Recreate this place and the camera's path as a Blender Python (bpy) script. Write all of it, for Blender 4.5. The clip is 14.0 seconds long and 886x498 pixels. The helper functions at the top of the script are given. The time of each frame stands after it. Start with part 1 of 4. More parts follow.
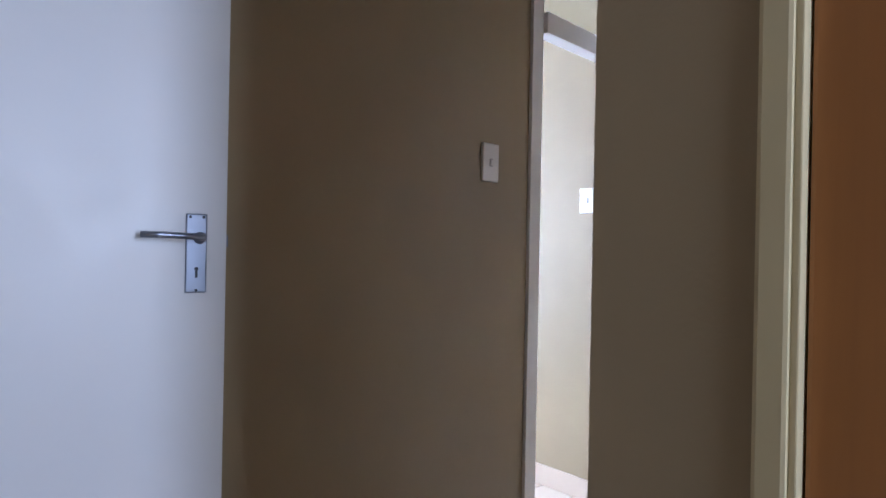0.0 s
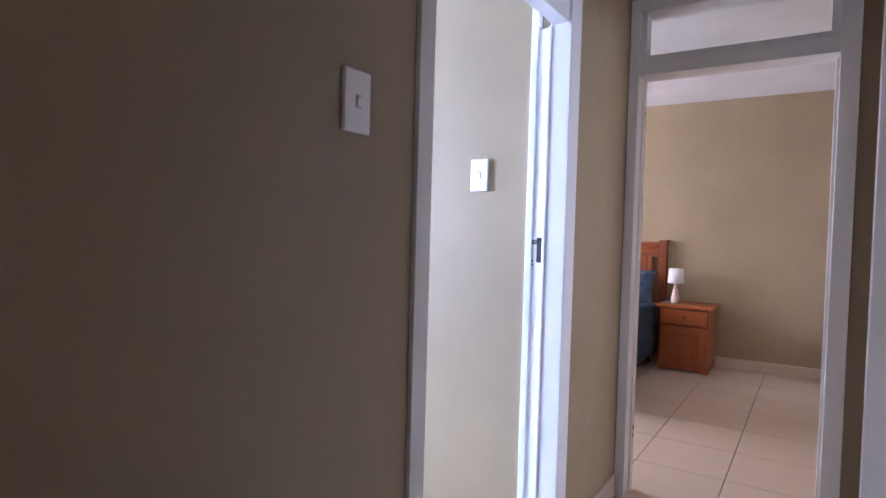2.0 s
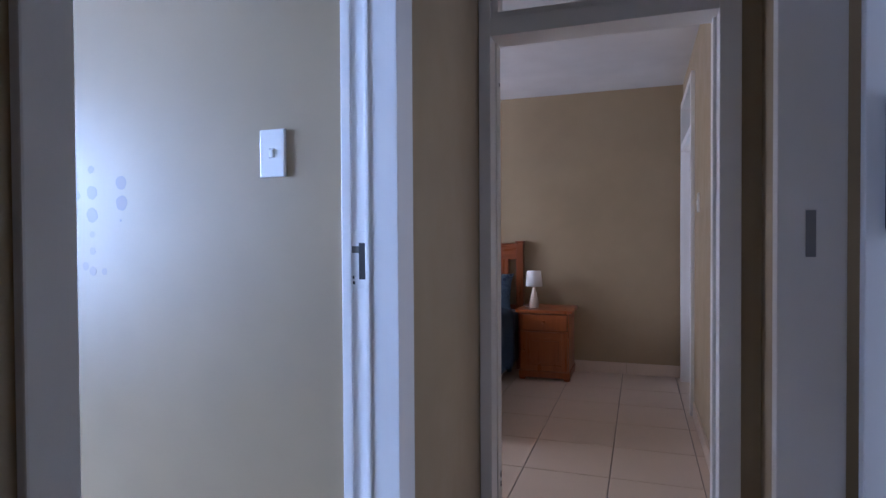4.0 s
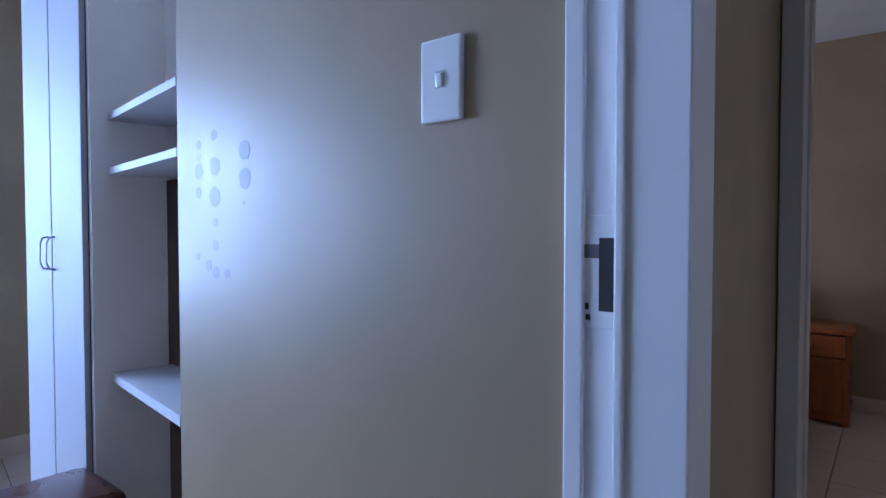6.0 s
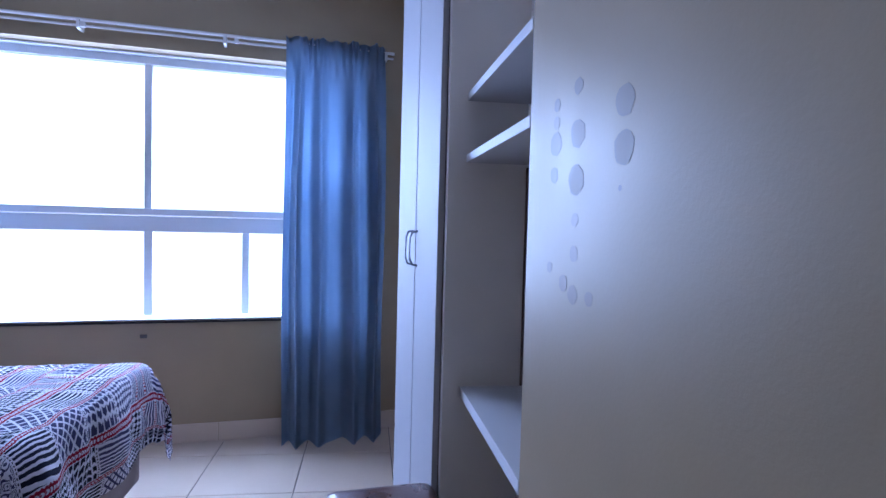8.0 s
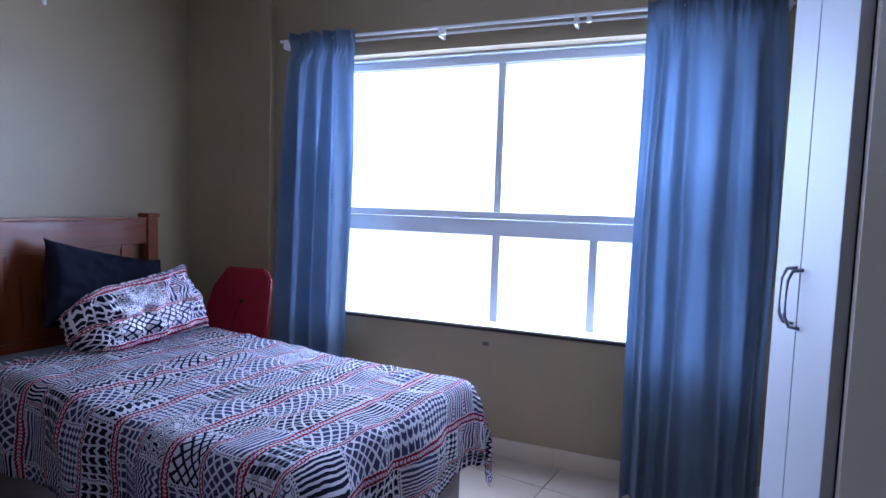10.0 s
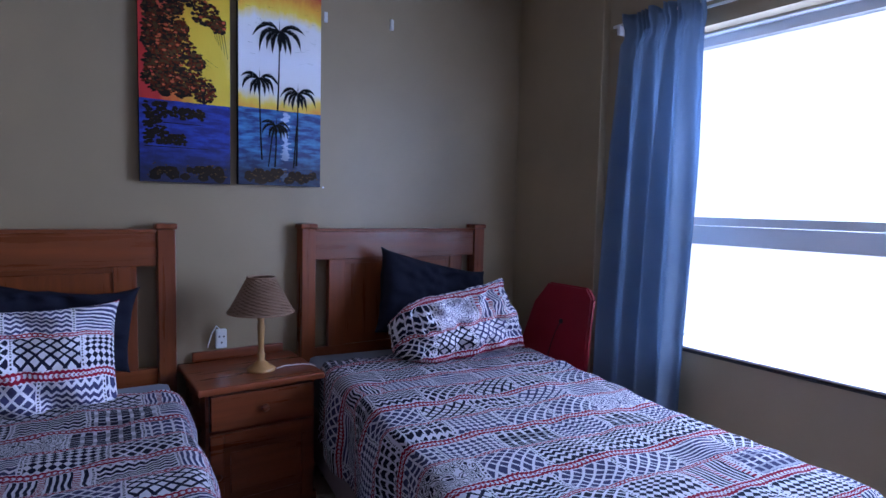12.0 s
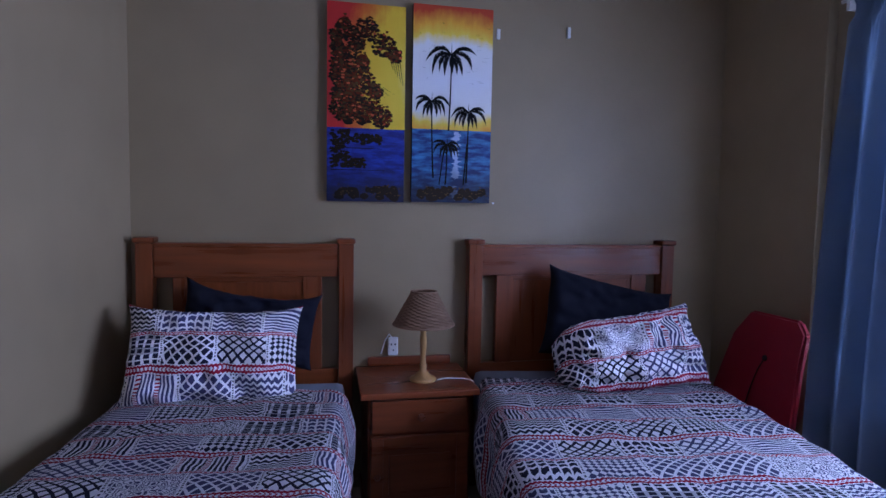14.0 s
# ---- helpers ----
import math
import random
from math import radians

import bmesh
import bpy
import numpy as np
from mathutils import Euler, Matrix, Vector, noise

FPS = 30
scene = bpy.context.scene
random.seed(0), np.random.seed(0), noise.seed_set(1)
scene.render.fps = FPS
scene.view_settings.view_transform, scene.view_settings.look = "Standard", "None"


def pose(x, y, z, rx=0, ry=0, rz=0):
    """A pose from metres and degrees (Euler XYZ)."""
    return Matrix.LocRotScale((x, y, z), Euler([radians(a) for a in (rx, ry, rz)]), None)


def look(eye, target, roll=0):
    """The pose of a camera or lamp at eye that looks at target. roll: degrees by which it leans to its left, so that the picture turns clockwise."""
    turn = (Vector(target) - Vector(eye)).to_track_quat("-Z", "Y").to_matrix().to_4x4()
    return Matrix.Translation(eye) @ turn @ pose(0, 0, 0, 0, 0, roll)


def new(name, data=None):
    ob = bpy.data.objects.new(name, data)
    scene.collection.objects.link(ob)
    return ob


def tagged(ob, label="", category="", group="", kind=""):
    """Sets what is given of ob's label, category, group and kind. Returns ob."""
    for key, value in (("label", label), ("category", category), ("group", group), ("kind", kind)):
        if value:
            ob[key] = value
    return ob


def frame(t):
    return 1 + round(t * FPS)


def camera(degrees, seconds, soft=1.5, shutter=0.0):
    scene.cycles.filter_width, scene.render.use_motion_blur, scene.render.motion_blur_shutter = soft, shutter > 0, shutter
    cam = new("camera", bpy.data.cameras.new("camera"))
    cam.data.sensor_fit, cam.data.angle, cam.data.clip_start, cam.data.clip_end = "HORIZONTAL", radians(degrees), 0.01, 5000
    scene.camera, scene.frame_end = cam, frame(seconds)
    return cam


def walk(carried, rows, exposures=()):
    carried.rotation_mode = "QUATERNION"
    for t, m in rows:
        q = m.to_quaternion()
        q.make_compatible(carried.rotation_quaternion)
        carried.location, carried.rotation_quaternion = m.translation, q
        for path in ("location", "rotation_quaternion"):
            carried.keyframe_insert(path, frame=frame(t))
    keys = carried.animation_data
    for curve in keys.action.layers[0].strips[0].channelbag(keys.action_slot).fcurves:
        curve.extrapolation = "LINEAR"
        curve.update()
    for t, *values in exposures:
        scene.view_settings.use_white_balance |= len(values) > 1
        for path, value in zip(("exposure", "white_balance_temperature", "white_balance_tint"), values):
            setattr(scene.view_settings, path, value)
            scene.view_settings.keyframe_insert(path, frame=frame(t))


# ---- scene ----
cam = camera(75.4, 14.0)
EXPOSURES = [(0, 1.95, 5450, 18), (0.5, 1.5, 5050, 19), (1.0, 1.55, 5100, 21), (1.5, 1.8, 5250, 24), (2.0, 1.75, 5200, 27), (2.7, 1.4, 5000, 25), (4.8, 0.25, 4750, 21), (6.0, -0.15, 4650, 21), (6.6, -0.5, 4700, 23), (8.2, -0.6, 4950, 27),
             (10.3, -0.7, 5250, 24), (11.5, -0.9, 5250, 26), (12.5, -1.15, 5250, 29), (14, -1.35, 5200, 33)]
PATH = [
    (0, (-0.021, 0.69, 1.23), (1.433, -0.684, 1.229), 1.1),
    (0.5, (0.18, 0.566, 1.247), (1.632, -0.81, 1.212), 1.7),
    (1, (0.319, 0.443, 1.247), (1.744, -0.96, 1.191), 1.6),
    (1.5, (0.401, 0.313, 1.25), (1.705, -1.202, 1.186), 1.6),
    (2, (0.459, 0.167, 1.261), (1.545, -1.512, 1.199), 1.6),
    (2.5, (0.479, 0.054, 1.255), (1.301, -1.768, 1.21), 1.1),
    (2.7, (0.502, -0.006, 1.253), (1.218, -1.873, 1.212), 0.9),
    (4.8, (0.77, -0.79, 1.255), (1.416, -2.682, 1.222), -0.4),
    (5, (0.81, -0.85, 1.251), (1.551, -2.707, 1.219), -0.2),
    (5.5, (0.937, -0.995, 1.254), (1.937, -2.728, 1.221), 0.0),
    (6, (1.021, -1.098, 1.253), (2.258, -2.669, 1.197), 0.0),
    (6.5, (1.101, -1.215, 1.272), (2.556, -2.585, 1.204), 0.5),
    (7, (1.185, -1.326, 1.274), (2.838, -2.449, 1.201), 0.7),
    (7.5, (1.294, -1.358, 1.252), (3.107, -2.2, 1.178), 1.2),
    (8, (1.45, -1.361, 1.263), (3.366, -1.927, 1.178), 1.5),
    (8.2, (1.507, -1.361, 1.259), (3.452, -1.823, 1.178), 1.7),
    (10.3, (2.066, -1.581, 1.341), (3.844, -0.676, 1.194), 1.8),
    (10.5, (2.106, -1.557, 1.33), (3.829, -0.551, 1.19), 1.8),
    (11, (2.241, -1.473, 1.332), (3.787, -0.213, 1.183), 1.7),
    (11.5, (2.372, -1.409, 1.327), (3.716, 0.065, 1.175), 1.4),
    (12, (2.438, -1.368, 1.331), (3.569, 0.275, 1.185), 1.3),
    (12.5, (2.511, -1.358, 1.345), (3.435, 0.41, 1.203), 1.1),
    (13, (2.585, -1.369, 1.367), (3.299, 0.494, 1.226), 1.1),
    (13.5, (2.661, -1.397, 1.378), (3.192, 0.526, 1.24), 1.1),
    (14, (2.739, -1.427, 1.379), (3.147, 0.526, 1.242), 1.0),
]
walk(cam, [(t, look(eye, target, roll)) for t, eye, target, roll in PATH], EXPOSURES)

# ---- world and lights ----
world = bpy.data.worlds.new("sky")
scene.world = world
world.use_nodes = True
wn = world.node_tree
sky = wn.nodes.new("ShaderNodeTexSky")
sky.sky_type = "NISHITA"
sky.sun_disc = False
sky.sun_elevation, sky.sun_rotation = radians(42), radians(150)
wn.links.new(sky.outputs["Color"], wn.nodes["Background"].inputs["Color"])
wn.nodes["Background"].inputs["Strength"].default_value = 0.1


def area_lamp(name, eye, target, w, h, watts, colour, spread_=170):
    data = bpy.data.lights.new(name, "AREA")
    data.shape, data.size, data.size_y, data.energy, data.color = "RECTANGLE", w, h, watts, colour
    ob = new(name, data)
    data.spread = radians(spread_)
    ob.matrix_world = look(eye, target)
    return tagged(ob, kind="structure")


# overcast sky light in the window openings; hall and bathroom ones are added
area_lamp("window_light_bedroom", (5.38, -0.68, 1.45), (4.36, -0.68, 0.95), 2.24, 1.30, 300, (0.65, 0.80, 1.0), 180)
area_lamp("window_light_bedroom_two", (4.62, -4.3, 1.5), (1.0, -4.6, 1.0), 1.9, 1.3, 34, (1.0, 0.89, 0.77))
# no window is seen here: added to light the white passage door
area_lamp("fill_light_hall", (-2.08, 0.58, 1.5), (0.2, 0.5, 1.3), 0.5, 1.15, 11, (0.78, 0.87, 1.0), 170)

# made-up source: brightens the corridor's south end through the bathroom door
area_lamp("fill_light_bathroom", (-1.57, -1.85, 1.55), (0.3, -1.9, 1.25), 0.62, 0.8, 7, (0.9, 0.93, 1.0), 170)

sun_data = bpy.data.lights.new("sun", "SUN")
sun_data.energy, sun_data.angle, sun_data.color = 0.6, radians(12), (1.0, 0.96, 0.9)
sun = new("sun", sun_data)
sun.rotation_euler = (radians(48), 0, radians(-30))


# ---- materials ----
class Nodes:
    """Short-hand for building a node tree of one material."""

    def __init__(self, name):
        self.mat = bpy.data.materials.new(name)
        self.mat.use_nodes = True
        self.tree = self.mat.node_tree
        self.bsdf = self.tree.nodes["Principled BSDF"]

    def put(self, kind, **sockets):
        n = self.tree.nodes.new(kind)
        for key, value in sockets.items():
            self.set(n.inputs[key.replace("_", " ")], value)
        return n

    def set(self, socket, value):
        if isinstance(value, bpy.types.NodeSocket):
            self.tree.links.new(value, socket)
        elif isinstance(value, tuple) and len(value) == 3 and socket.type == "RGBA":
            socket.default_value = (*value, 1)
        else:
            socket.default_value = value

    def math(self, op, a, b=0.0, c=0.0):
        n = self.tree.nodes.new("ShaderNodeMath")
        n.operation = op
        for i, v in enumerate((a, b, c)):
            self.set(n.inputs[i], v)
        return n.outputs[0]

    def mix(self, f, a, b, blend="MIX"):
        n = self.tree.nodes.new("ShaderNodeMix")
        n.data_type, n.blend_type = "RGBA", blend
        self.set(n.inputs[0], f)
        self.set(n.inputs[6], a)
        self.set(n.inputs[7], b)
        return n.outputs[2]

    def noise(self, scale, detail=4.0, vector=None, rough=0.55):
        n = self.tree.nodes.new("ShaderNodeTexNoise")
        n.inputs["Scale"].default_value, n.inputs["Detail"].default_value = scale, detail
        n.inputs["Roughness"].default_value = rough
        self.set(n.inputs["Vector"], vector or self.coords("Object"))
        return n.outputs["Fac"]

    def coords(self, kind):
        return self.put("ShaderNodeTexCoord").outputs[kind]

    def stretch(self, vector, scale):
        n = self.tree.nodes.new("ShaderNodeMapping")
        self.set(n.inputs["Vector"], vector)
        n.inputs["Scale"].default_value = scale
        return n.outputs["Vector"]

    def remap(self, v, a, b, c, d):
        n = self.tree.nodes.new("ShaderNodeMapRange")
        for i, x in enumerate((v, a, b, c, d)):
            self.set(n.inputs[i], x)
        return n.outputs[0]

    def bump(self, height, strength, distance):
        n = self.put("ShaderNodeBump", Height=height, Strength=strength, Distance=distance)
        self.set(self.bsdf.inputs["Normal"], n.outputs[0])

    def done(self, colour, rough, metal=0.0, spec=0.5):
        self.set(self.bsdf.inputs["Base Color"], colour)
        self.set(self.bsdf.inputs["Roughness"], rough)
        self.bsdf.inputs["Metallic"].default_value = metal
        self.bsdf.inputs["Specular IOR Level"].default_value = spec
        return self.mat


def painted(name, colour, rough, fine=180, depth=0.0006, vary=0.06, spec=0.5, uneven=0.05):
    n = Nodes(name)
    big, small = n.noise(1.7, 3), n.noise(fine, 3)
    dark = tuple(c * (1 - vary * 2) for c in colour)
    lite = tuple(min(1, c * (1 + vary)) for c in colour)
    n.bump(n.math("ADD", small, n.math("MULTIPLY", n.noise(25, 2), 0.7)), 0.35, depth)
    return n.done(n.mix(n.remap(big, 0.3, 0.7, 0.0, 1.0), dark, lite), n.remap(n.noise(9, 4), 0.3, 0.7, rough - uneven, rough + uneven), 0, spec)


def wall_paint(name, colour):
    """Rolled gloss emulsion: uneven sheen in soft patches and brush streaks, faint orange-peel relief."""
    n = Nodes(name)
    big = n.noise(1.7, 3)
    streak = n.noise(1.0, 4, n.stretch(n.coords("Object"), (14, 14, 3.5)))
    dark = tuple(c * 0.88 for c in colour)
    lite = tuple(c * 1.05 for c in colour)
    peel = n.math("ADD", n.noise(180, 3), n.math("MULTIPLY", n.noise(25, 2), 0.9))
    n.bump(peel, 0.35, 0.0007)
    sheen = n.math("ADD", n.math("MULTIPLY", n.noise(6, 5), 0.6), n.math("MULTIPLY", streak, 0.4))
    return n.done(n.mix(n.remap(big, 0.3, 0.7, 0.0, 1.0), dark, lite), n.remap(sheen, 0.35, 0.65, 0.39, 0.49), 0, 0.5)


def wood(name, light, dark, rough, axis=2, scale=1.0):
    n = Nodes(name)
    s = [26 * scale] * 3
    s[axis] = 1.6 * scale
    v = n.stretch(n.coords("Object"), tuple(s))
    grain = n.noise(1.0, 6, v, 0.65)
    s2 = [7 * scale] * 3
    s2[axis] = 0.8 * scale
    broad = n.noise(1.0, 3, n.stretch(n.coords("Object"), tuple(s2)))
    f = n.math("ADD", n.math("MULTIPLY", grain, 0.6), n.math("MULTIPLY", broad, 0.5))
    n.bump(grain, 0.25, 0.001)
    rnd = n.put("ShaderNodeObjectInfo").outputs["Random"]
    c = n.mix(n.remap(f, 0.35, 0.75, 0.0, 1.0), dark, light)
    c = n.mix(n.math("MULTIPLY", rnd, 0.25), c, dark)
    return n.done(c, n.remap(grain, 0.3, 0.7, rough - 0.06, rough + 0.08))


def cloth(name, colour, rough=0.9, weave=900, vary=0.08, spec=0.2):
    n = Nodes(name)
    u = n.coords("Object")
    w = n.noise(weave, 2, u)
    n.bump(w, 0.4, 0.001)
    dark = tuple(c * (1 - 3 * vary) for c in colour)
    return n.done(n.mix(n.remap(n.noise(4, 4), 0.3, 0.7, 0.0, 1.0), dark, colour), rough, 0, spec)


def patchwork(name):
    """Printed cotton: a patchwork of lattices, stripes and checks in navy on white, with red border lines."""
    n = Nodes(name)
    sep = n.put("ShaderNodeSeparateXYZ", Vector=n.coords("UV"))
    wob = n.remap(n.noise(14, 2, n.coords("UV")), 0.0, 1.0, -0.008, 0.008)
    u = n.math("ADD", sep.outputs[0], wob)
    v = n.math("ADD", sep.outputs[1], wob)
    v = n.math("ADD", v, n.math("MULTIPLY", n.math("SINE", n.math("MULTIPLY", v, 21.7)), 0.020))
    row = n.math("FLOOR", n.math("DIVIDE", v, 0.145))
    shift = n.math("MULTIPLY", n.math("SINE", n.math("MULTIPLY", row, 7.3)), 0.17)
    us = n.math("ADD", u, shift)
    col = n.math("FLOOR", n.math("DIVIDE", us, 0.20))
    fv = n.math("FRACT", n.math("DIVIDE", v, 0.145))
    fu = n.math("FRACT", n.math("DIVIDE", us, 0.20))
    vec = n.put("ShaderNodeCombineXYZ", X=col, Y=row).outputs[0]
    rnd = n.tree.nodes.new("ShaderNodeTexWhiteNoise")
    rnd.noise_dimensions = "2D"
    n.set(rnd.inputs["Vector"], vec)
    r = rnd.outputs["Value"]

    def band(x, freq, width):
        return n.math("LESS_THAN", n.math("FRACT", n.math("MULTIPLY", x, freq)), width)

    def either(p, q):
        return n.math("MAXIMUM", p, q)

    def inverse(p):
        return n.math("SUBTRACT", 1.0, p)

    a, b = n.math("ADD", u, v), n.math("SUBTRACT", u, v)
    lattice = either(band(a, 25, 0.30), band(b, 25, 0.30))
    mesh_cell = inverse(either(band(a, 25, 0.26), band(b, 25, 0.26)))
    diamonds = n.math("COMPARE", band(a, 22, 0.5), band(b, 22, 0.5), 0.1)
    zig = n.math("ADD", v, n.math("MULTIPLY", n.math("PINGPONG", u, 0.014), 0.8))
    waves = band(zig, 46, 0.55)
    bars = band(n.math("ADD", u, n.math("MULTIPLY", n.math("SINE", n.math("MULTIPLY", v, 60)), 0.002)), 66, 0.55)
    flat_bars = band(n.math("ADD", v, n.math("MULTIPLY", u, 0.08)), 60, 0.55)
    plaid = either(n.math("MULTIPLY", band(u, 30, 0.66), n.math("SUBTRACT", 1.0, n.math("MULTIPLY", band(v, 48, 0.25), 0.9))), n.math("MULTIPLY", band(v, 16, 0.5), 0.45))
    checks = n.math("MULTIPLY", band(zig, 28, 0.66), band(u, 32, 0.78))
    scroll = n.math("LESS_THAN", n.math("ABSOLUTE", n.math("SINE", n.math("MULTIPLY", n.noise(26, 1, n.coords("UV")), 42))), 0.60)
    pick = lattice
    for limit, pattern in ((0.15, mesh_cell), (0.30, diamonds), (0.40, waves), (0.52, bars), (0.64, flat_bars), (0.72, plaid), (0.84, checks), (0.96, scroll)):
        m = n.tree.nodes.new("ShaderNodeMix")
        n.set(m.inputs[0], n.math("GREATER_THAN", r, limit))
        n.set(m.inputs[2], pick)
        n.set(m.inputs[3], pattern)
        pick = m.outputs[0]
    white, navy, red = (0.82, 0.79, 0.86), (0.012, 0.012, 0.036), (0.33, 0.010, 0.04)
    soft_cell = n.math("GREATER_THAN", n.math("FRACT", n.math("MULTIPLY", r, 9.7)), 0.50)
    tone = n.mix(soft_cell, navy, (0.065, 0.062, 0.15))
    c = n.mix(pick, white, tone)
    # ladders of red rungs between the upright stripes
    striped = n.math("MULTIPLY", n.math("GREATER_THAN", r, 0.52), n.math("LESS_THAN", r, 0.64))
    rail_u = n.math("MULTIPLY", band(u, 13, 0.22), striped)
    c = n.mix(rail_u, c, n.mix(band(v, 95, 0.5), white, red))
    edge_u = n.math("MINIMUM", fu, inverse(fu))
    c = n.mix(n.math("LESS_THAN", edge_u, 0.035), c, white)
    stitch = n.math("MULTIPLY", n.math("LESS_THAN", edge_u, 0.014), band(v, 90, 0.5))
    c = n.mix(stitch, c, navy)
    edge_v = n.math("MINIMUM", fv, inverse(fv))
    c = n.mix(n.math("LESS_THAN", edge_v, 0.085), c, white)
    odd = n.math("GREATER_THAN", n.math("FRACT", n.math("MULTIPLY", n.math("ROUND", n.math("DIVIDE", v, 0.145)), 0.3333)), 0.2)
    rope = n.math("COMPARE", edge_v, n.math("ADD", 0.045, n.math("MULTIPLY", n.math("SINE", n.math("MULTIPLY", u, 420)), 0.008)), 0.022)
    c = n.mix(n.math("MULTIPLY", rope, odd), c, red)
    bead = n.math("MULTIPLY", n.math("LESS_THAN", edge_v, 0.016), band(u, 70, 0.45))
    c = n.mix(n.math("MULTIPLY", bead, odd), c, (0.45, 0.10, 0.16))
    plain_edge = n.math("MULTIPLY", n.math("LESS_THAN", edge_v, 0.02), n.math("MULTIPLY", inverse(odd), band(u, 60, 0.6)))
    c = n.mix(plain_edge, c, navy)
    crease = n.noise(7, 4, n.stretch(n.coords("UV"), (1.0, 1.7, 1.0)), 0.6)
    n.bump(n.math("ADD", n.math("MULTIPLY", n.noise(900, 2, n.coords("UV")), 0.05), crease), 0.45, 0.022)
    return n.done(c, 0.85, 0, 0.2)


def glass(name):
    n = Nodes(name)
    t = n.put("ShaderNodeBsdfTransparent", Color=(0.96, 0.98, 0.98))
    g = n.put("ShaderNodeBsdfGlossy", Roughness=0.03)
    m = n.tree.nodes.new("ShaderNodeMixShader")
    m.inputs[0].default_value = 0.05
    n.set(m.inputs[1], t.outputs[0])
    n.set(m.inputs[2], g.outputs[0])
    n.tree.links.new(m.outputs[0], n.tree.nodes["Material Output"].inputs["Surface"])
    return n.mat


def glow(name, colour, strength):
    n = Nodes(name)
    e = n.put("ShaderNodeEmission", Color=colour, Strength=strength)
    n.tree.links.new(e.outputs[0], n.tree.nodes["Material Output"].inputs["Surface"])
    return n.mat


def tile_material(name, colour):
    n = Nodes(name)
    rnd = n.put("ShaderNodeObjectInfo").outputs["Random"]
    cloud = n.noise(5, 5)
    spots = n.noise(60, 3)
    c = n.mix(n.remap(cloud, 0.3, 0.7, 0.0, 1.0), tuple(x * 0.94 for x in colour), colour)
    c = n.mix(n.math("MULTIPLY", rnd, 0.35), c, tuple(x * 0.9 for x in colour))
    c = n.mix(n.remap(spots, 0.60, 0.80, 0.0, 0.12), c, tuple(x * 0.7 for x in colour))
    n.bump(n.noise(30, 3), 0.1, 0.001)
    return n.done(c, n.remap(cloud, 0.3, 0.7, 0.27, 0.31), 0, 0.45)


def sunset(name, left):
    """Painted canvas: a sun-lit sky over blue water, in brush strokes."""
    n = Nodes(name)
    uv = n.coords("UV")
    sep = n.put("ShaderNodeSeparateXYZ", Vector=uv)
    u, v = sep.outputs[0], sep.outputs[1]
    stroke = n.remap(n.noise(9, 5, uv), 0.0, 1.0, -0.09, 0.09)
    cx = 1.1 if left else 0.48
    du = n.math("MULTIPLY", n.math("SUBTRACT", u, cx), 0.62 if left else 0.75)
    dv = n.math("SUBTRACT", v, 0.62)
    if left:
        d = n.math("ADD", n.math("SQRT", n.math("ADD", n.math("MULTIPLY", du, du), n.math("MULTIPLY", dv, dv))), stroke)
    else:
        side = n.math("MULTIPLY", n.math("MULTIPLY", du, du), 0.25)
        rise = n.math("MAXIMUM", n.math("MULTIPLY", dv, 1.22), n.math("MULTIPLY", dv, -1.38))
        d = n.math("ADD", n.math("ADD", rise, side), n.math("MULTIPLY", stroke, 0.6))
    ramp = n.tree.nodes.new("ShaderNodeValToRGB")
    stops = ((0.0, (0.93, 0.80, 0.30)), (0.12, (0.88, 0.66, 0.04)), (0.36, (0.84, 0.56, 0.02)), (0.50, (0.66, 0.16, 0.01)), (0.60, (0.50, 0.015, 0.01))) if left else (
        (0.0, (0.85, 0.86, 0.95)), (0.235, (0.86, 0.85, 0.86)), (0.30, (0.88, 0.66, 0.06)), (0.36, (0.85, 0.42, 0.02)), (0.45, (0.55, 0.05, 0.01)))
    while len(ramp.color_ramp.elements) < len(stops):
        ramp.color_ramp.elements.new(0.5)
    for e, (p, c) in zip(ramp.color_ramp.elements, stops):
        e.position, e.color = p, (*c, 1)
    n.set(ramp.inputs[0], d)
    ripple = n.noise(1.0, 4, n.stretch(uv, (4, 34, 1)))
    deep = (0.005, 0.009, 0.16) if left else (0.005, 0.03, 0.17)
    lite = (0.02, 0.05, 0.42) if left else (0.06, 0.24, 0.55)
    sea = n.mix(n.remap(ripple, 0.42, 0.66, 0.0, 1.0), deep, lite)
    if not left:
        glint = n.math("LESS_THAN", n.math("ABSOLUTE", n.math("SUBTRACT", u, 0.55)), n.remap(ripple, 0.45, 0.65, 0.0, 0.09))
        sea = n.mix(n.math("MULTIPLY", glint, 0.7), sea, (0.5, 0.6, 0.85))
    sea = n.mix(n.remap(n.math("ADD", v, n.math("MULTIPLY", stroke, 0.5)), 0.06, 0.20, 0.85, 0.0), sea, (0.003, 0.004, 0.018))
    shore = 0.375
    c = n.mix(n.math("LESS_THAN", v, n.math("ADD", shore, n.math("MULTIPLY", stroke, 0.02))), ramp.outputs[0], sea)
    n.bump(n.noise(40, 4, uv), 0.3, 0.002)
    return n.done(c, 0.45)


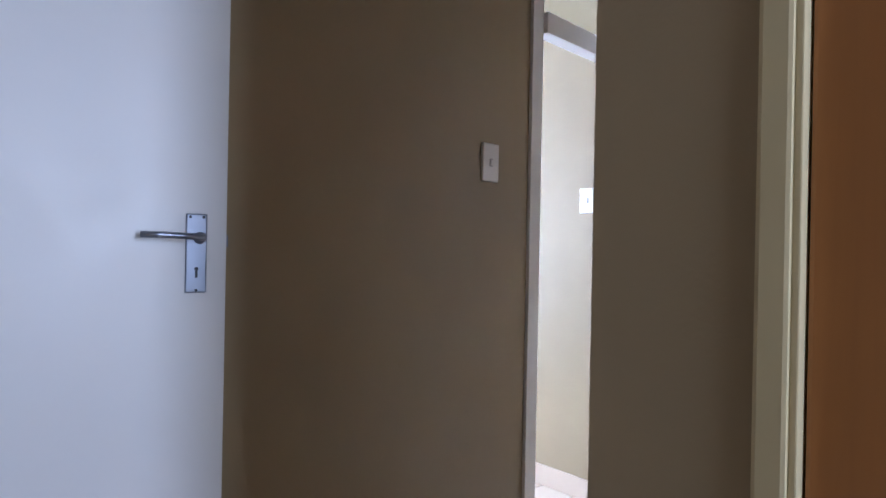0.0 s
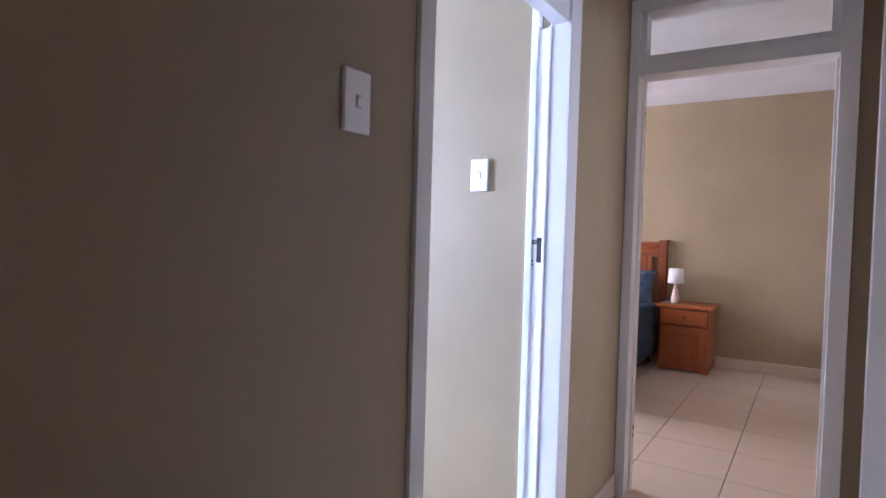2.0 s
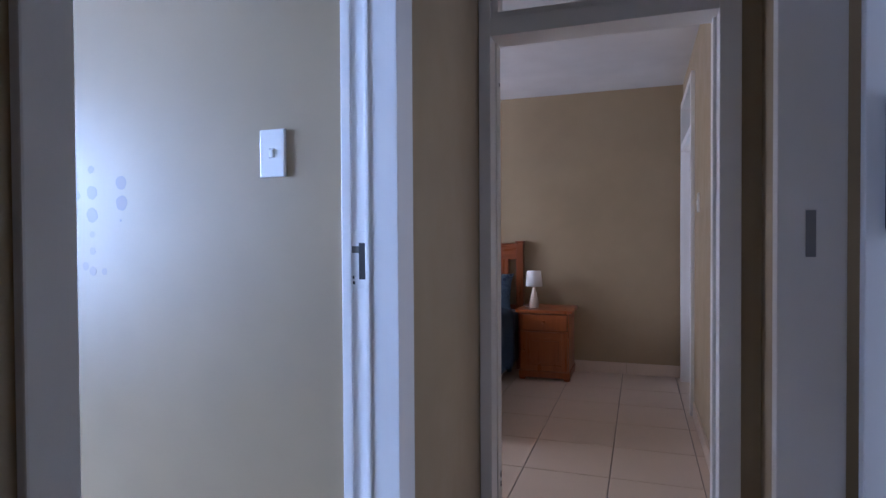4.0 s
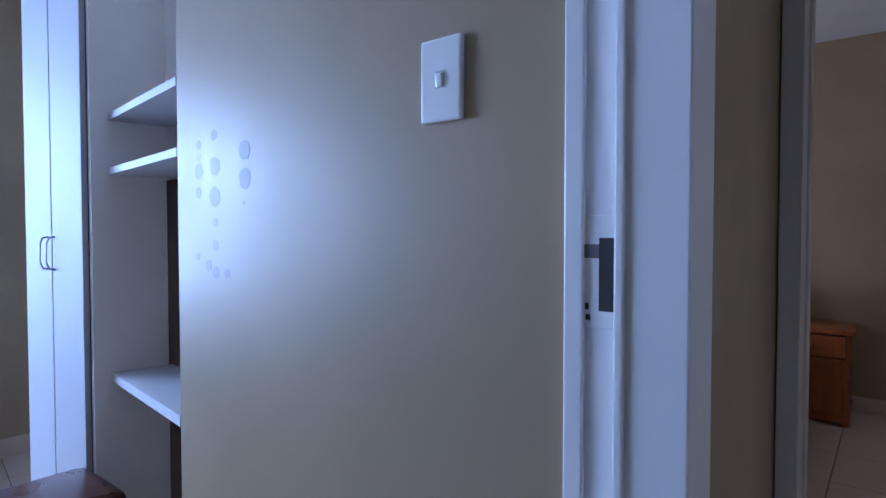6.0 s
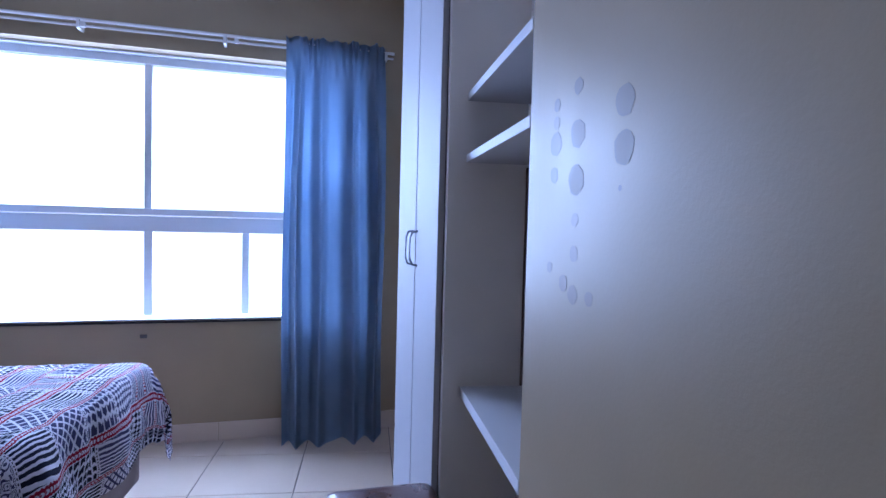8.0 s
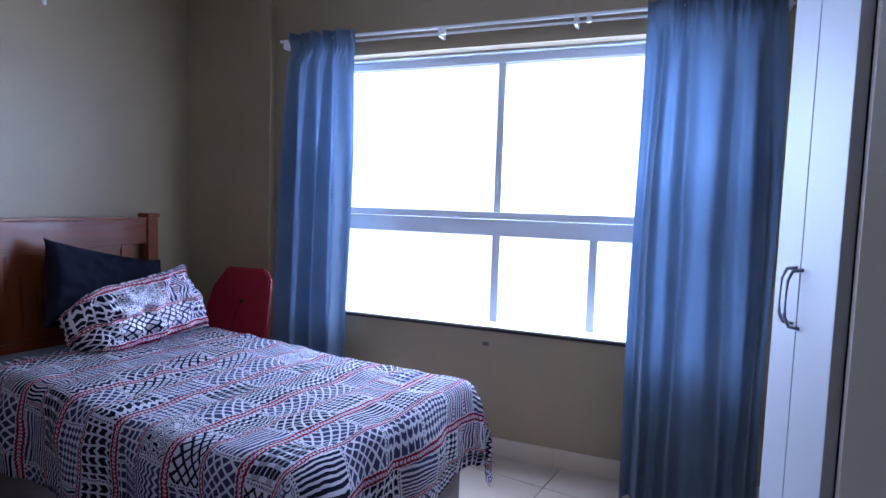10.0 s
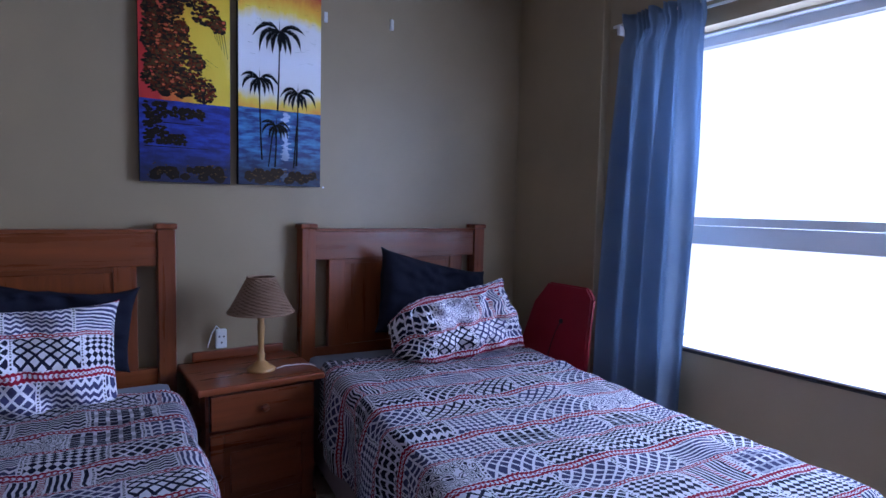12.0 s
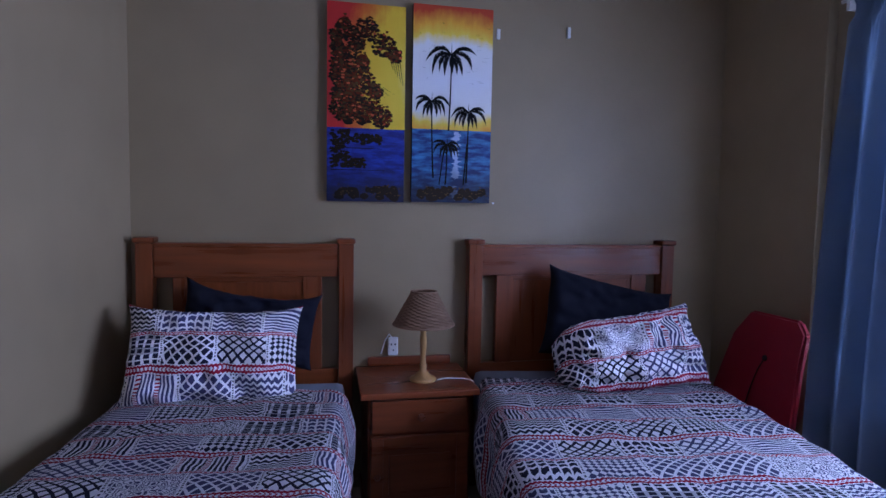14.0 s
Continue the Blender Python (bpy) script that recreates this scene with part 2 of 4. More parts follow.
WALL = wall_paint("wall_paint", (0.335, 0.255, 0.148))
CEIL = painted("ceiling_paint", (0.68, 0.67, 0.66), 0.8, 60, 0.001)
TRIM = painted("white_enamel", (0.77, 0.755, 0.735), 0.34, 40, 0.0003, 0.03, 0.5, 0.015)
CREAM = painted("cream_enamel", (0.62, 0.52, 0.30), 0.4, 40, 0.0006, 0.08)
DOORW = painted("door_enamel", (0.78, 0.78, 0.78), 0.42, 50, 0.0005, 0.03)
PLASTIC = painted("white_plastic", (0.80, 0.80, 0.78), 0.22, 20, 0.0001, 0.02)
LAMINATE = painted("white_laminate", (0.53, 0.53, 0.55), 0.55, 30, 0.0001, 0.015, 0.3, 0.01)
# paler than the laminate, to make up for weak light on the niche side
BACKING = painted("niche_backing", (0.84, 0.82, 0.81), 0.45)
# white laminate darkened in its colour, as the window-lit doors render too bright
DOOR_LAMINATE_DIM = painted("door_laminate_dim", (0.38, 0.38, 0.40), 0.6, 30, 0.0001, 0.015, 0.3, 0.01)
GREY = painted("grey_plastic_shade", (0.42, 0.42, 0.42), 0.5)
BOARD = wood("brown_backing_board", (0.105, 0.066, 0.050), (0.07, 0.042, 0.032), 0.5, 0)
FAINT = painted("faint_wall_stain", (0.27, 0.212, 0.15), 0.5, 120, 0.0004, 0.1)
# near-black for chips, and in place of shade in gaps, slots and recesses
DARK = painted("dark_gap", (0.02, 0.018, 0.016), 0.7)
STAIN = painted("wall_stain", (0.225, 0.185, 0.14), 0.50, 120, 0.0004, 0.15)
SMUDGE = painted("wall_smudge", (0.12, 0.11, 0.10), 0.6, 120, 0.0004, 0.2)
TILE = tile_material("floor_tile", (0.60, 0.48, 0.365))
GROUT = painted("grout", (0.10, 0.085, 0.075), 0.9, 90, 0.001, 0.15)
PINE = wood("varnished_pine", (0.30, 0.078, 0.020), (0.12, 0.027, 0.008), 0.30, 2)
PINE_X = wood("varnished_pine_rail", (0.30, 0.078, 0.020), (0.12, 0.027, 0.008), 0.30, 0)
PINE_RED = wood("red_pine", (0.28, 0.07, 0.022), (0.12, 0.026, 0.009), 0.3, 0)
PINE_ORANGE = wood("orange_pine", (0.40, 0.115, 0.028), (0.20, 0.048, 0.012), 0.3, 2)
BROWN_DOOR = wood("brown_door_wood", (0.40, 0.165, 0.04), (0.25, 0.10, 0.028), 0.45, 2)
GOLD_WOOD = wood("turned_gold_wood", (0.50, 0.28, 0.10), (0.30, 0.15, 0.045), 0.35, 2)
WICKER = wood("wicker", (0.46, 0.29, 0.19), (0.26, 0.15, 0.09), 0.6, 0, 3)
LEATHER = painted("brown_leather", (0.085, 0.035, 0.022), 0.30, 220, 0.001, 0.15)
PATCH = patchwork("patchwork_print")
NAVY = cloth("navy_cotton", (0.010, 0.011, 0.022))
SHEET = cloth("grey_blue_sheet", (0.30, 0.33, 0.40))
BASE = cloth("beige_base_fabric", (0.30, 0.25, 0.25))
RED = painted("red_foam", (0.34, 0.008, 0.022), 0.55, 200, 0.001, 0.12)
BLACK = painted("black_rubber", (0.012, 0.012, 0.014), 0.5)
STEEL = Nodes("brushed_aluminium")
STEEL = STEEL.done((0.26, 0.28, 0.33), STEEL.remap(STEEL.noise(300, 2), 0.3, 0.7, 0.28, 0.42), 0.9)
ALU = painted("window_aluminium", (0.74, 0.77, 0.82), 0.45, 60, 0.0003, 0.03)
SHADE = painted("white_shade", (0.80, 0.78, 0.76), 0.8)
CERAMIC = painted("beige_ceramic", (0.62, 0.50, 0.40), 0.3)
GLASS = glass("window_glass")
OUTSIDE = glow("overcast_distance", (0.93, 0.96, 1.0), 3.2)
SILHOUETTE = painted("black_paint", (0.008, 0.009, 0.010), 0.7, spec=0.12)
FOLIAGE = painted("rust_foliage_paint", (0.13, 0.026, 0.009), 0.7, 50, 0.002, 0.4, 0.12)
BUSH = painted("dark_bush_paint", (0.028, 0.019, 0.013), 0.7, 50, 0.002, 0.4, 0.12)
OCHRE = painted("ochre_leaf_paint", (0.10, 0.058, 0.020), 0.7, 50, 0.002, 0.4, 0.12)
ORANGE = painted("orange_paint", (0.62, 0.10, 0.015), 0.45, 30, 0.001, 0.25)


def curtain_cloth(name):
    n = Nodes(name)
    w = n.noise(1.0, 3, n.stretch(n.coords("Object"), (500, 500, 90)))
    n.bump(w, 0.3, 0.001)
    c = n.mix(n.remap(n.noise(3, 3), 0.3, 0.7, 0.0, 1.0), (0.20, 0.255, 0.335), (0.24, 0.30, 0.385))
    n.done(c, 0.8, 0, 0.25)
    return n.mat


CURTAIN = curtain_cloth("blue_curtain")


def floral(name):
    n = Nodes(name)
    v = n.tree.nodes.new("ShaderNodeTexVoronoi")
    v.inputs["Scale"].default_value = 11
    n.set(v.inputs["Vector"], n.coords("UV"))
    ring = n.math("GREATER_THAN", n.math("SINE", n.math("MULTIPLY", v.outputs["Distance"], 55)), 0.35)
    c = n.mix(ring, (0.010, 0.018, 0.055), (0.17, 0.24, 0.30))
    return n.done(c, 0.85, 0, 0.2)


FLORAL = floral("blue_floral_print")


# ---- mesh helpers ----
def box(bm, x0, x1, y0, y1, z0, z1, bevel=0.0, m=None):
    """Adds a box, its edges rounded by bevel, turned and moved by m."""
    lo = [min(a, b) for a, b in ((x0, x1), (y0, y1), (z0, z1))]
    hi = [max(a, b) for a, b in ((x0, x1), (y0, y1), (z0, z1))]
    mat = Matrix.Translation([(a + b) / 2 for a, b in zip(lo, hi)]) @ Matrix.Diagonal([b - a for a, b in zip(lo, hi)] + [1])
    vs = bmesh.ops.create_cube(bm, size=1, matrix=(m or Matrix()) @ mat)["verts"]
    if bevel:
        es = list({e for v in vs for e in v.link_edges})
        bmesh.ops.bevel(bm, geom=es, offset=bevel, segments=2, affect="EDGES", profile=0.6)
    return bm


def boxed(*a, **k):
    return box(bmesh.new(), *a, **k)


def part(name, bm, material, parent=None, label="", smooth=False):
    """Links a bmesh as one mesh object, under parent if there is one."""
    me = bpy.data.meshes.new(name)
    bm.to_mesh(me)
    bm.free()
    me.materials.append(material)
    if smooth:
        for p in me.polygons:
            p.use_smooth = True
    ob = new(name, me)
    if parent:
        ob.parent = parent
    return tagged(ob, label)


def thing(name, label, category, m=None, group="", kind=""):
    ob = new(name)
    ob.empty_display_size = 0.1
    if m:
        ob.matrix_world = m
    return tagged(ob, label, category, group, kind)


def structure(name, bm, material, label=""):
    return tagged(part(name, bm, material), label, kind="structure")


def lathe(profile, steps=28, bm=None, m=None):
    """A turned body: profile of (radius, height), closed at both ends."""
    bm = bm or bmesh.new()
    m = m or Matrix()
    rings = []
    for r, z in profile:
        rings.append([bm.verts.new(m @ Vector((r * math.cos(2 * math.pi * i / steps), r * math.sin(2 * math.pi * i / steps), z))) for i in range(steps)])
    for a, b in zip(rings, rings[1:]):
        for i in range(steps):
            bm.faces.new((a[i], a[(i + 1) % steps], b[(i + 1) % steps], b[i]))
    bm.faces.new(list(reversed(rings[0])))
    bm.faces.new(rings[-1])
    return bm


def tube(points, radius, steps=8):
    """A round rod along points."""
    bm = bmesh.new()
    rings = []
    for i, p in enumerate(points):
        a, b = Vector(points[max(0, i - 1)]), Vector(points[min(len(points) - 1, i + 1)])
        q = (b - a).to_track_quat("Z", "Y")
        rings.append([bm.verts.new(Vector(p) + q @ Vector((radius * math.cos(k * 2 * math.pi / steps), radius * math.sin(k * 2 * math.pi / steps), 0))) for k in range(steps)])
    for a, b in zip(rings, rings[1:]):
        for i in range(steps):
            bm.faces.new((a[i], a[(i + 1) % steps], b[(i + 1) % steps], b[i]))
    bm.faces.new(list(reversed(rings[0])))
    bm.faces.new(rings[-1])
    return bm


def sheet(f, us, vs, close_back=0.0):
    """A surface from f(u, v) -> point, with UV in metres; close_back gives it that thickness."""
    bm = bmesh.new()
    uvl = bm.loops.layers.uv.new("UVMap")
    grid = [[bm.verts.new(f(u, v)) for v in vs] for u in us]
    for i in range(len(us) - 1):
        for j in range(len(vs) - 1):
            fc = bm.faces.new((grid[i][j], grid[i + 1][j], grid[i + 1][j + 1], grid[i][j + 1]))
            for lp, (a, b) in zip(fc.loops, ((i, j), (i + 1, j), (i + 1, j + 1), (i, j + 1))):
                lp[uvl].uv = (us[a], vs[b])
    if close_back:
        bmesh.ops.solidify(bm, geom=bm.faces[:], thickness=close_back)
    return bm


def span(a, b, n):
    return [a + (b - a) * i / n for i in range(n + 1)]

# ---- structure ----
H1 = 2.56
YS = -1.78          # south wall of the bedroom, beside its door
structure("ground", boxed(-60, 60, -60, 60, -6.5, -6.0), GROUT)
structure("floor", boxed(-2.2, 5.3, -6.3, 2.2, -0.3, -0.006), GROUT, "grey grout bed under beige ceramic floor tiles")
structure("ceiling", boxed(-2.2, 5.3, -6.3, 2.2, H1 + 0.06, H1 + 0.2), CEIL)

# walls of the corridor
structure("wall_corridor_east_north", boxed(1.235, 1.35, -0.90, 0.19, -0.01, H1 + 0.06), WALL)
structure("wall_corridor_east_hall", boxed(1.235, 1.35, 1.02, 2.0, -0.01, H1 + 0.06), WALL)
structure("wall_corridor_east_over_hall_door", boxed(1.235, 1.35, 0.19, 1.02, 2.05, H1 + 0.06), WALL)
structure("wall_corridor_east_over_door", boxed(1.235, 1.35, -1.80, -0.90, 2.40, H1 + 0.06), WALL)
structure("wall_corridor_east_south", boxed(1.235, 1.35, -2.64, -1.80, -0.01, H1 + 0.06), WALL)


def prism(ring, z0, z1):
    """An upright wall over a ring of corners in plan."""
    bm = bmesh.new()
    lo = [bm.verts.new((x, y, z0)) for x, y in ring]
    hi = [bm.verts.new((x, y, z1)) for x, y in ring]
    bm.faces.new(lo), bm.faces.new(list(reversed(hi)))
    for i in range(len(ring)):
        j = (i + 1) % len(ring)
        bm.faces.new((lo[i], hi[i], hi[j], lo[j]))
    bmesh.ops.recalc_face_normals(bm, faces=bm.faces[:])
    return bm


structure("wall_corridor_west", prism([(0.206, 0.327), (0.262, -1.44), (0.12, -1.44), (0.074, 0.327)], -0.01, H1 + 0.06), WALL)
structure("wall_corridor_west_end", boxed(0.12, 0.27, -2.64, -2.36, -0.01, H1 + 0.06), WALL)
structure("wall_corridor_west_over_door", boxed(0.12, 0.27, -2.36, -1.44, 2.05, H1 + 0.06), WALL)
structure("wall_corridor_south_left", boxed(1.222, 4.75, -2.75, -2.64, -0.01, H1 + 0.06), WALL)
structure("wall_corridor_south_right", boxed(-1.6, 0.345, -2.75, -2.64, -0.01, H1 + 0.06), WALL)
structure("wall_corridor_south_over_door", boxed(0.345, 1.222, -2.75, -2.64, 2.38, H1 + 0.06), WALL)

# hall where the walk begins, closed round the camera
structure("wall_hall_north", boxed(-2.1, 1.35, 2.0, 2.1, -0.01, H1 + 0.06), WALL)
# the gap in this west wall is added for the hall fill light
structure("wall_hall_west_south", boxed(-2.2, -2.1, -2.64, 0.30, -0.01, H1 + 0.06), WALL)
structure("wall_hall_west_north", boxed(-2.2, -2.1, 0.86, 2.1, -0.01, H1 + 0.06), WALL)
structure("wall_hall_west_sill", boxed(-2.2, -2.1, 0.30, 0.86, -0.01, 0.9), WALL)
structure("wall_hall_west_lintel", boxed(-2.2, -2.1, 0.30, 0.86, 2.1, H1 + 0.06), WALL)
structure("wall_bath_partition", boxed(-2.1, 0.12, -0.75, -0.65, -0.01, H1 + 0.06), WALL)
# bathroom west wall, with an added gap for the fill light
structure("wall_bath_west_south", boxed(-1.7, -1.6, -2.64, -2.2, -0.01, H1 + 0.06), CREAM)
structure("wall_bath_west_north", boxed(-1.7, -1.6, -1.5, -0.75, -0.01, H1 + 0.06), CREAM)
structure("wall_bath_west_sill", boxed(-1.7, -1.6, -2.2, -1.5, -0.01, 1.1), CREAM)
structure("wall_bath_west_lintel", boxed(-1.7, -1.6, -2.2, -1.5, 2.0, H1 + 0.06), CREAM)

# first bedroom
structure("wall_stub", boxed(1.35, 2.358, -2.06, YS, -0.01, H1 + 0.06), WALL, "taupe gloss-painted wall with round adhesive marks")
structure("wall_niche_back", boxed(2.30, 2.96, -2.16, -2.06, -0.01, H1 + 0.06), WALL)
structure("wall_bedroom_south", boxed(2.96, 5.2, -2.52, -2.40, -0.01, H1 + 0.06), WALL)
structure("wall_bedroom_north", boxed(1.35, 5.2, 1.35, 1.47, -0.01, H1 + 0.06), WALL)
structure("wall_bedroom_west", prism([(1.90, 1.35), (1.50, -0.87), (1.352, -0.87), (1.352, 1.35)], -0.01, H1 + 0.06), WALL)
WY0, WY1, WZ0, WZ1 = -1.80, 0.44, 0.695, 2.17
structure("wall_window_below", boxed(4.90, 5.2, -2.40, 0.70, -0.01, WZ0), WALL)
structure("wall_window_above", boxed(4.90, 5.2, -2.40, 0.70, WZ1, H1 + 0.06), WALL)
structure("wall_window_south", boxed(4.90, 5.2, -2.40, WY0, WZ0, WZ1), WALL)
structure("wall_window_north", boxed(4.90, 5.2, WY1, 0.70, WZ0, WZ1), WALL)
structure("wall_window_pier", boxed(4.85, 5.2, 0.70, 1.35, -0.01, H1 + 0.06, bevel=0.006), WALL)

# second bedroom
structure("wall_bedroom_two_south", boxed(-0.2, 4.75, -6.16, -6.04, -0.01, H1 + 0.06), WALL)
structure("wall_bedroom_two_west", boxed(0.17, 0.29, -4.88, -2.75, -0.01, H1 + 0.06), WALL)
structure("wall_bedroom_two_west_end", boxed(0.17, 0.29, -6.04, -5.93, -0.01, H1 + 0.06), WALL)
structure("wall_bedroom_two_over_door", boxed(0.17, 0.29, -5.93, -4.88, 2.42, H1 + 0.06), WALL)
structure("wall_ensuite_back", boxed(-0.9, -0.8, -6.16, -4.5, -0.01, H1 + 0.06), WALL)
structure("wall_bedroom_two_east_a", boxed(4.65, 4.75, -3.3, -2.75, -0.01, H1 + 0.06), WALL)
structure("wall_bedroom_two_east_b", boxed(4.65, 4.75, -6.04, -5.3, -0.01, H1 + 0.06), WALL)
structure("wall_bedroom_two_east_sill", boxed(4.65, 4.75, -5.3, -3.3, -0.01, 0.85), WALL)
structure("wall_bedroom_two_east_lintel", boxed(4.65, 4.75, -5.3, -3.3, 2.15, H1 + 0.06), WALL)

structure("backdrop_east", boxed(14.0, 14.1, -30, 26, -12, 16), OUTSIDE)


# ---- door frames ----
# bedroom door frame: pressed steel, rebated towards the bedroom, with a fanlight over it
d1 = thing("door_1", "white pressed steel door frame with fanlight", "door frame", kind="structure")


def upright(name, x0, x1, y0, y1, z0, z1, parent, material=None, b=0.003):
    return part(name, boxed(x0, x1, y0, y1, z0, z1, bevel=b), material or TRIM, parent)


upright("jamb", 1.195, 1.275, -1.855, -1.757, 0, 2.40, d1)
upright("rebate", 1.275, 1.345, -1.84, -1.770, 0, 2.0, d1)
upright("bead", 1.268, 1.281, -1.80, -1.7525, 0, 2.0, d1)
upright("bead", 1.324, 1.351, -1.84, -1.764, 0, 2.40, d1)
upright("jamb", 1.222, 1.355, -0.957, -0.898, 0, 2.40, d1)
upright("transom", 1.205, 1.262, -1.757, -0.957, 2.0, 2.075, d1)
upright("head", 1.205, 1.355, -1.757, -0.957, 2.345, 2.40, d1)
upright("sash", 1.235, 1.265, -1.735, -1.70, 2.085, 2.335, d1)
upright("sash", 1.235, 1.265, -0.975, -0.945, 2.085, 2.335, d1)
part("pane", boxed(1.247, 1.252, -1.70, -0.975, 2.085, 2.335), GLASS, d1)
strike = part("strike_plate", boxed(1.280, 1.325, -1.7715, -1.7685, 1.135, 1.275, bevel=0.001), TRIM, d1, "painted strike plate")
part("slot", boxed(1.282, 1.305, -1.7682, -1.7675, 1.157, 1.247), DARK, strike, "dark lock slot")
part("slot", boxed(1.305, 1.332, -1.7682, -1.7672, 1.222, 1.239), SMUDGE, strike, "worn latch slot")
part("chip", boxed(1.316, 1.322, -1.7682, -1.7675, 1.145, 1.152), DARK, strike)
part("chip", boxed(1.318, 1.323, -1.7682, -1.7675, 1.158, 1.166), DARK, strike)

# second bedroom door frame with fanlight
d2 = thing("door_2", "white door frame with glazed fanlight", "door frame", kind="structure")
upright("jamb", 1.186, 1.232, -2.76, -2.62, 0, 2.38, d2)
upright("jamb", 0.333, 0.400, -2.76, -2.62, 0, 2.38, d2)
upright("bead", 1.180, 1.188, -2.76, -2.70, 0, 2.02, d2)
upright("bead", 0.398, 0.412, -2.76, -2.70, 0, 2.02, d2)
upright("transom", 0.400, 1.186, -2.76, -2.62, 2.02, 2.085, d2)
upright("sash", 0.400, 1.186, -2.72, -2.64, 2.087, 2.115, d2)
upright("sash", 0.400, 0.435, -2.72, -2.64, 2.115, 2.315, d2)
upright("sash", 1.160, 1.186, -2.72, -2.64, 2.115, 2.315, d2)
upright("head", 0.400, 1.186, -2.76, -2.62, 2.315, 2.38, d2)
part("pane", boxed(0.435, 1.160, -2.682, -2.677, 2.115, 2.315), GLASS, d2)
for z in (0.26, 0.30):
    part("hinge_slot", boxed(1.1785, 1.1805, -2.745, -2.735, z, z + 0.022), DARK, d2, "dark screw slot")
part("hinge_slot", boxed(1.1785, 1.1805, -2.745, -2.735, 1.86, 1.872), DARK, d2)

# bathroom door frame in the west wall
d3 = thing("door_3", "white door frame of a dark bathroom", "door frame", kind="structure")
upright("jamb", 0.115, 0.285, -2.40, -2.34, 0, 2.10, d3)
upright("jamb", 0.115, 0.285, -1.45, -1.42, 0, 2.10, d3)
upright("head", 0.115, 0.285, -2.34, -1.45, 2.03, 2.10, d3)
part("strike_plate", boxed(0.19, 0.215, -2.341, -2.338, 1.20, 1.33), STEEL, d3, "steel strike plate")
bath = thing("bathroom_door", "white bathroom door standing open", "door", kind="structure")
part("door_leaf", boxed(-0.66, 0.10, -2.30, -2.262, 0.01, 2.02, bevel=0.003), DOORW, bath)
part("handle", tube([(-0.58, -2.262, 1.24), (-0.58, -2.215, 1.24), (-0.47, -2.21, 1.24)], 0.008), STEEL, bath, "steel lever handle")
towel = thing("towel", "dark blue towel hanging on the bathroom door", "towel")
part("towel_cloth", boxed(-0.25, 0.06, -2.258, -2.235, 1.27, 1.62, bevel=0.008), NAVY, towel)

# ensuite door of the second bedroom
d4 = thing("door_4", "white door with fanlight in white frame", "door", kind="structure")
upright("jamb", 0.165, 0.315, -4.93, -4.86, 0, 2.42, d4)
upright("jamb", 0.165, 0.315, -5.95, -5.88, 0, 2.42, d4)
upright("transom", 0.165, 0.315, -5.88, -4.93, 2.0, 2.06, d4)
upright("head", 0.165, 0.315, -5.88, -4.93, 2.36, 2.42, d4)
part("pane", boxed(0.23, 0.236, -5.88, -4.93, 2.06, 2.36), GLASS, d4)
upright("door_leaf", 0.20, 0.24, -5.88, -4.93, 0.01, 2.0, d4, DOORW)

# hall: painted door edge, brown door
d5 = thing("door_5", "brown varnished wooden door in cream frame", "door", kind="structure")
upright("jamb", 0.078, 0.097, 0.29, 0.331, 0, 2.10, d5, CREAM)
upright("stop", 0.0735, 0.078, 0.29, 0.3285, 0, 2.10, d5, CREAM, 0.001)
upright("door_leaf", 0.032, 0.0725, -0.50, 0.318, 0.01, 2.05, d5, BROWN_DOOR)

# white passage door folded back against the east wall
leaf = thing("passage_door", "white painted flush door folded back against wall", "door", kind="structure")
part("door_leaf", boxed(1.197, 1.230, 0.181, 0.985, 0.01, 2.03, bevel=0.002), DOORW, leaf)
plate = part("handle_plate", boxed(1.189, 1.197, 0.222, 0.264, 1.128, 1.293, bevel=0.003), STEEL, leaf, "brushed aluminium handle plate")
for y in (0.230, 0.256):
    part("screw", lathe([(0.003, 0), (0.003, 0.001)], 8, None, pose(1.189, y, 1.286, 0, -90, 0)), BLACK, plate)
part("screw", lathe([(0.003, 0), (0.003, 0.001)], 8, None, pose(1.189, 0.243, 1.134, 0, -90, 0)), BLACK, plate)
key = lathe([(0.0042, 0), (0.0042, 0.0012)], 12, None, pose(1.189, 0.243, 1.178, 0, -90, 0))
box(key, 1.1878, 1.189, 0.2405, 0.2455, 1.160, 1.177)
part("keyhole", key, BLACK, plate, "dark keyhole")
part("lever", tube([(1.19, 0.236, 1.243), (1.165, 0.237, 1.244), (1.152, 0.248, 1.2445), (1.15, 0.28, 1.246), (1.152, 0.32, 1.247), (1.158, 0.352, 1.247)], 0.0065, 10), STEEL, plate, "curved lever handle", True)
part("lever_rose", lathe([(0.013, 0), (0.012, 0.005), (0.008, 0.016)], 16, None, pose(1.189, 0.237, 1.243, 0, -90, 0)), STEEL, plate, "", True)
part("latch", boxed(1.208, 1.220, 0.175, 0.181, 1.225, 1.25), STEEL, leaf)
leaf.matrix_world = Matrix.Translation((1.197, 0.181, 0)) @ pose(0, 0, 0, 0, 0, -8) @ Matrix.Translation((-1.197, -0.181, 0))


# ---- windows ----
w1 = thing("window_1", "grey aluminium sliding window over fixed lower panes", "window", kind="structure")


def bar(name, y0, y1, z0, z1, x0=5.035, x1=5.085):
    return part(name, boxed(x0, x1, y0, y1, z0, z1, bevel=0.003), ALU, w1)


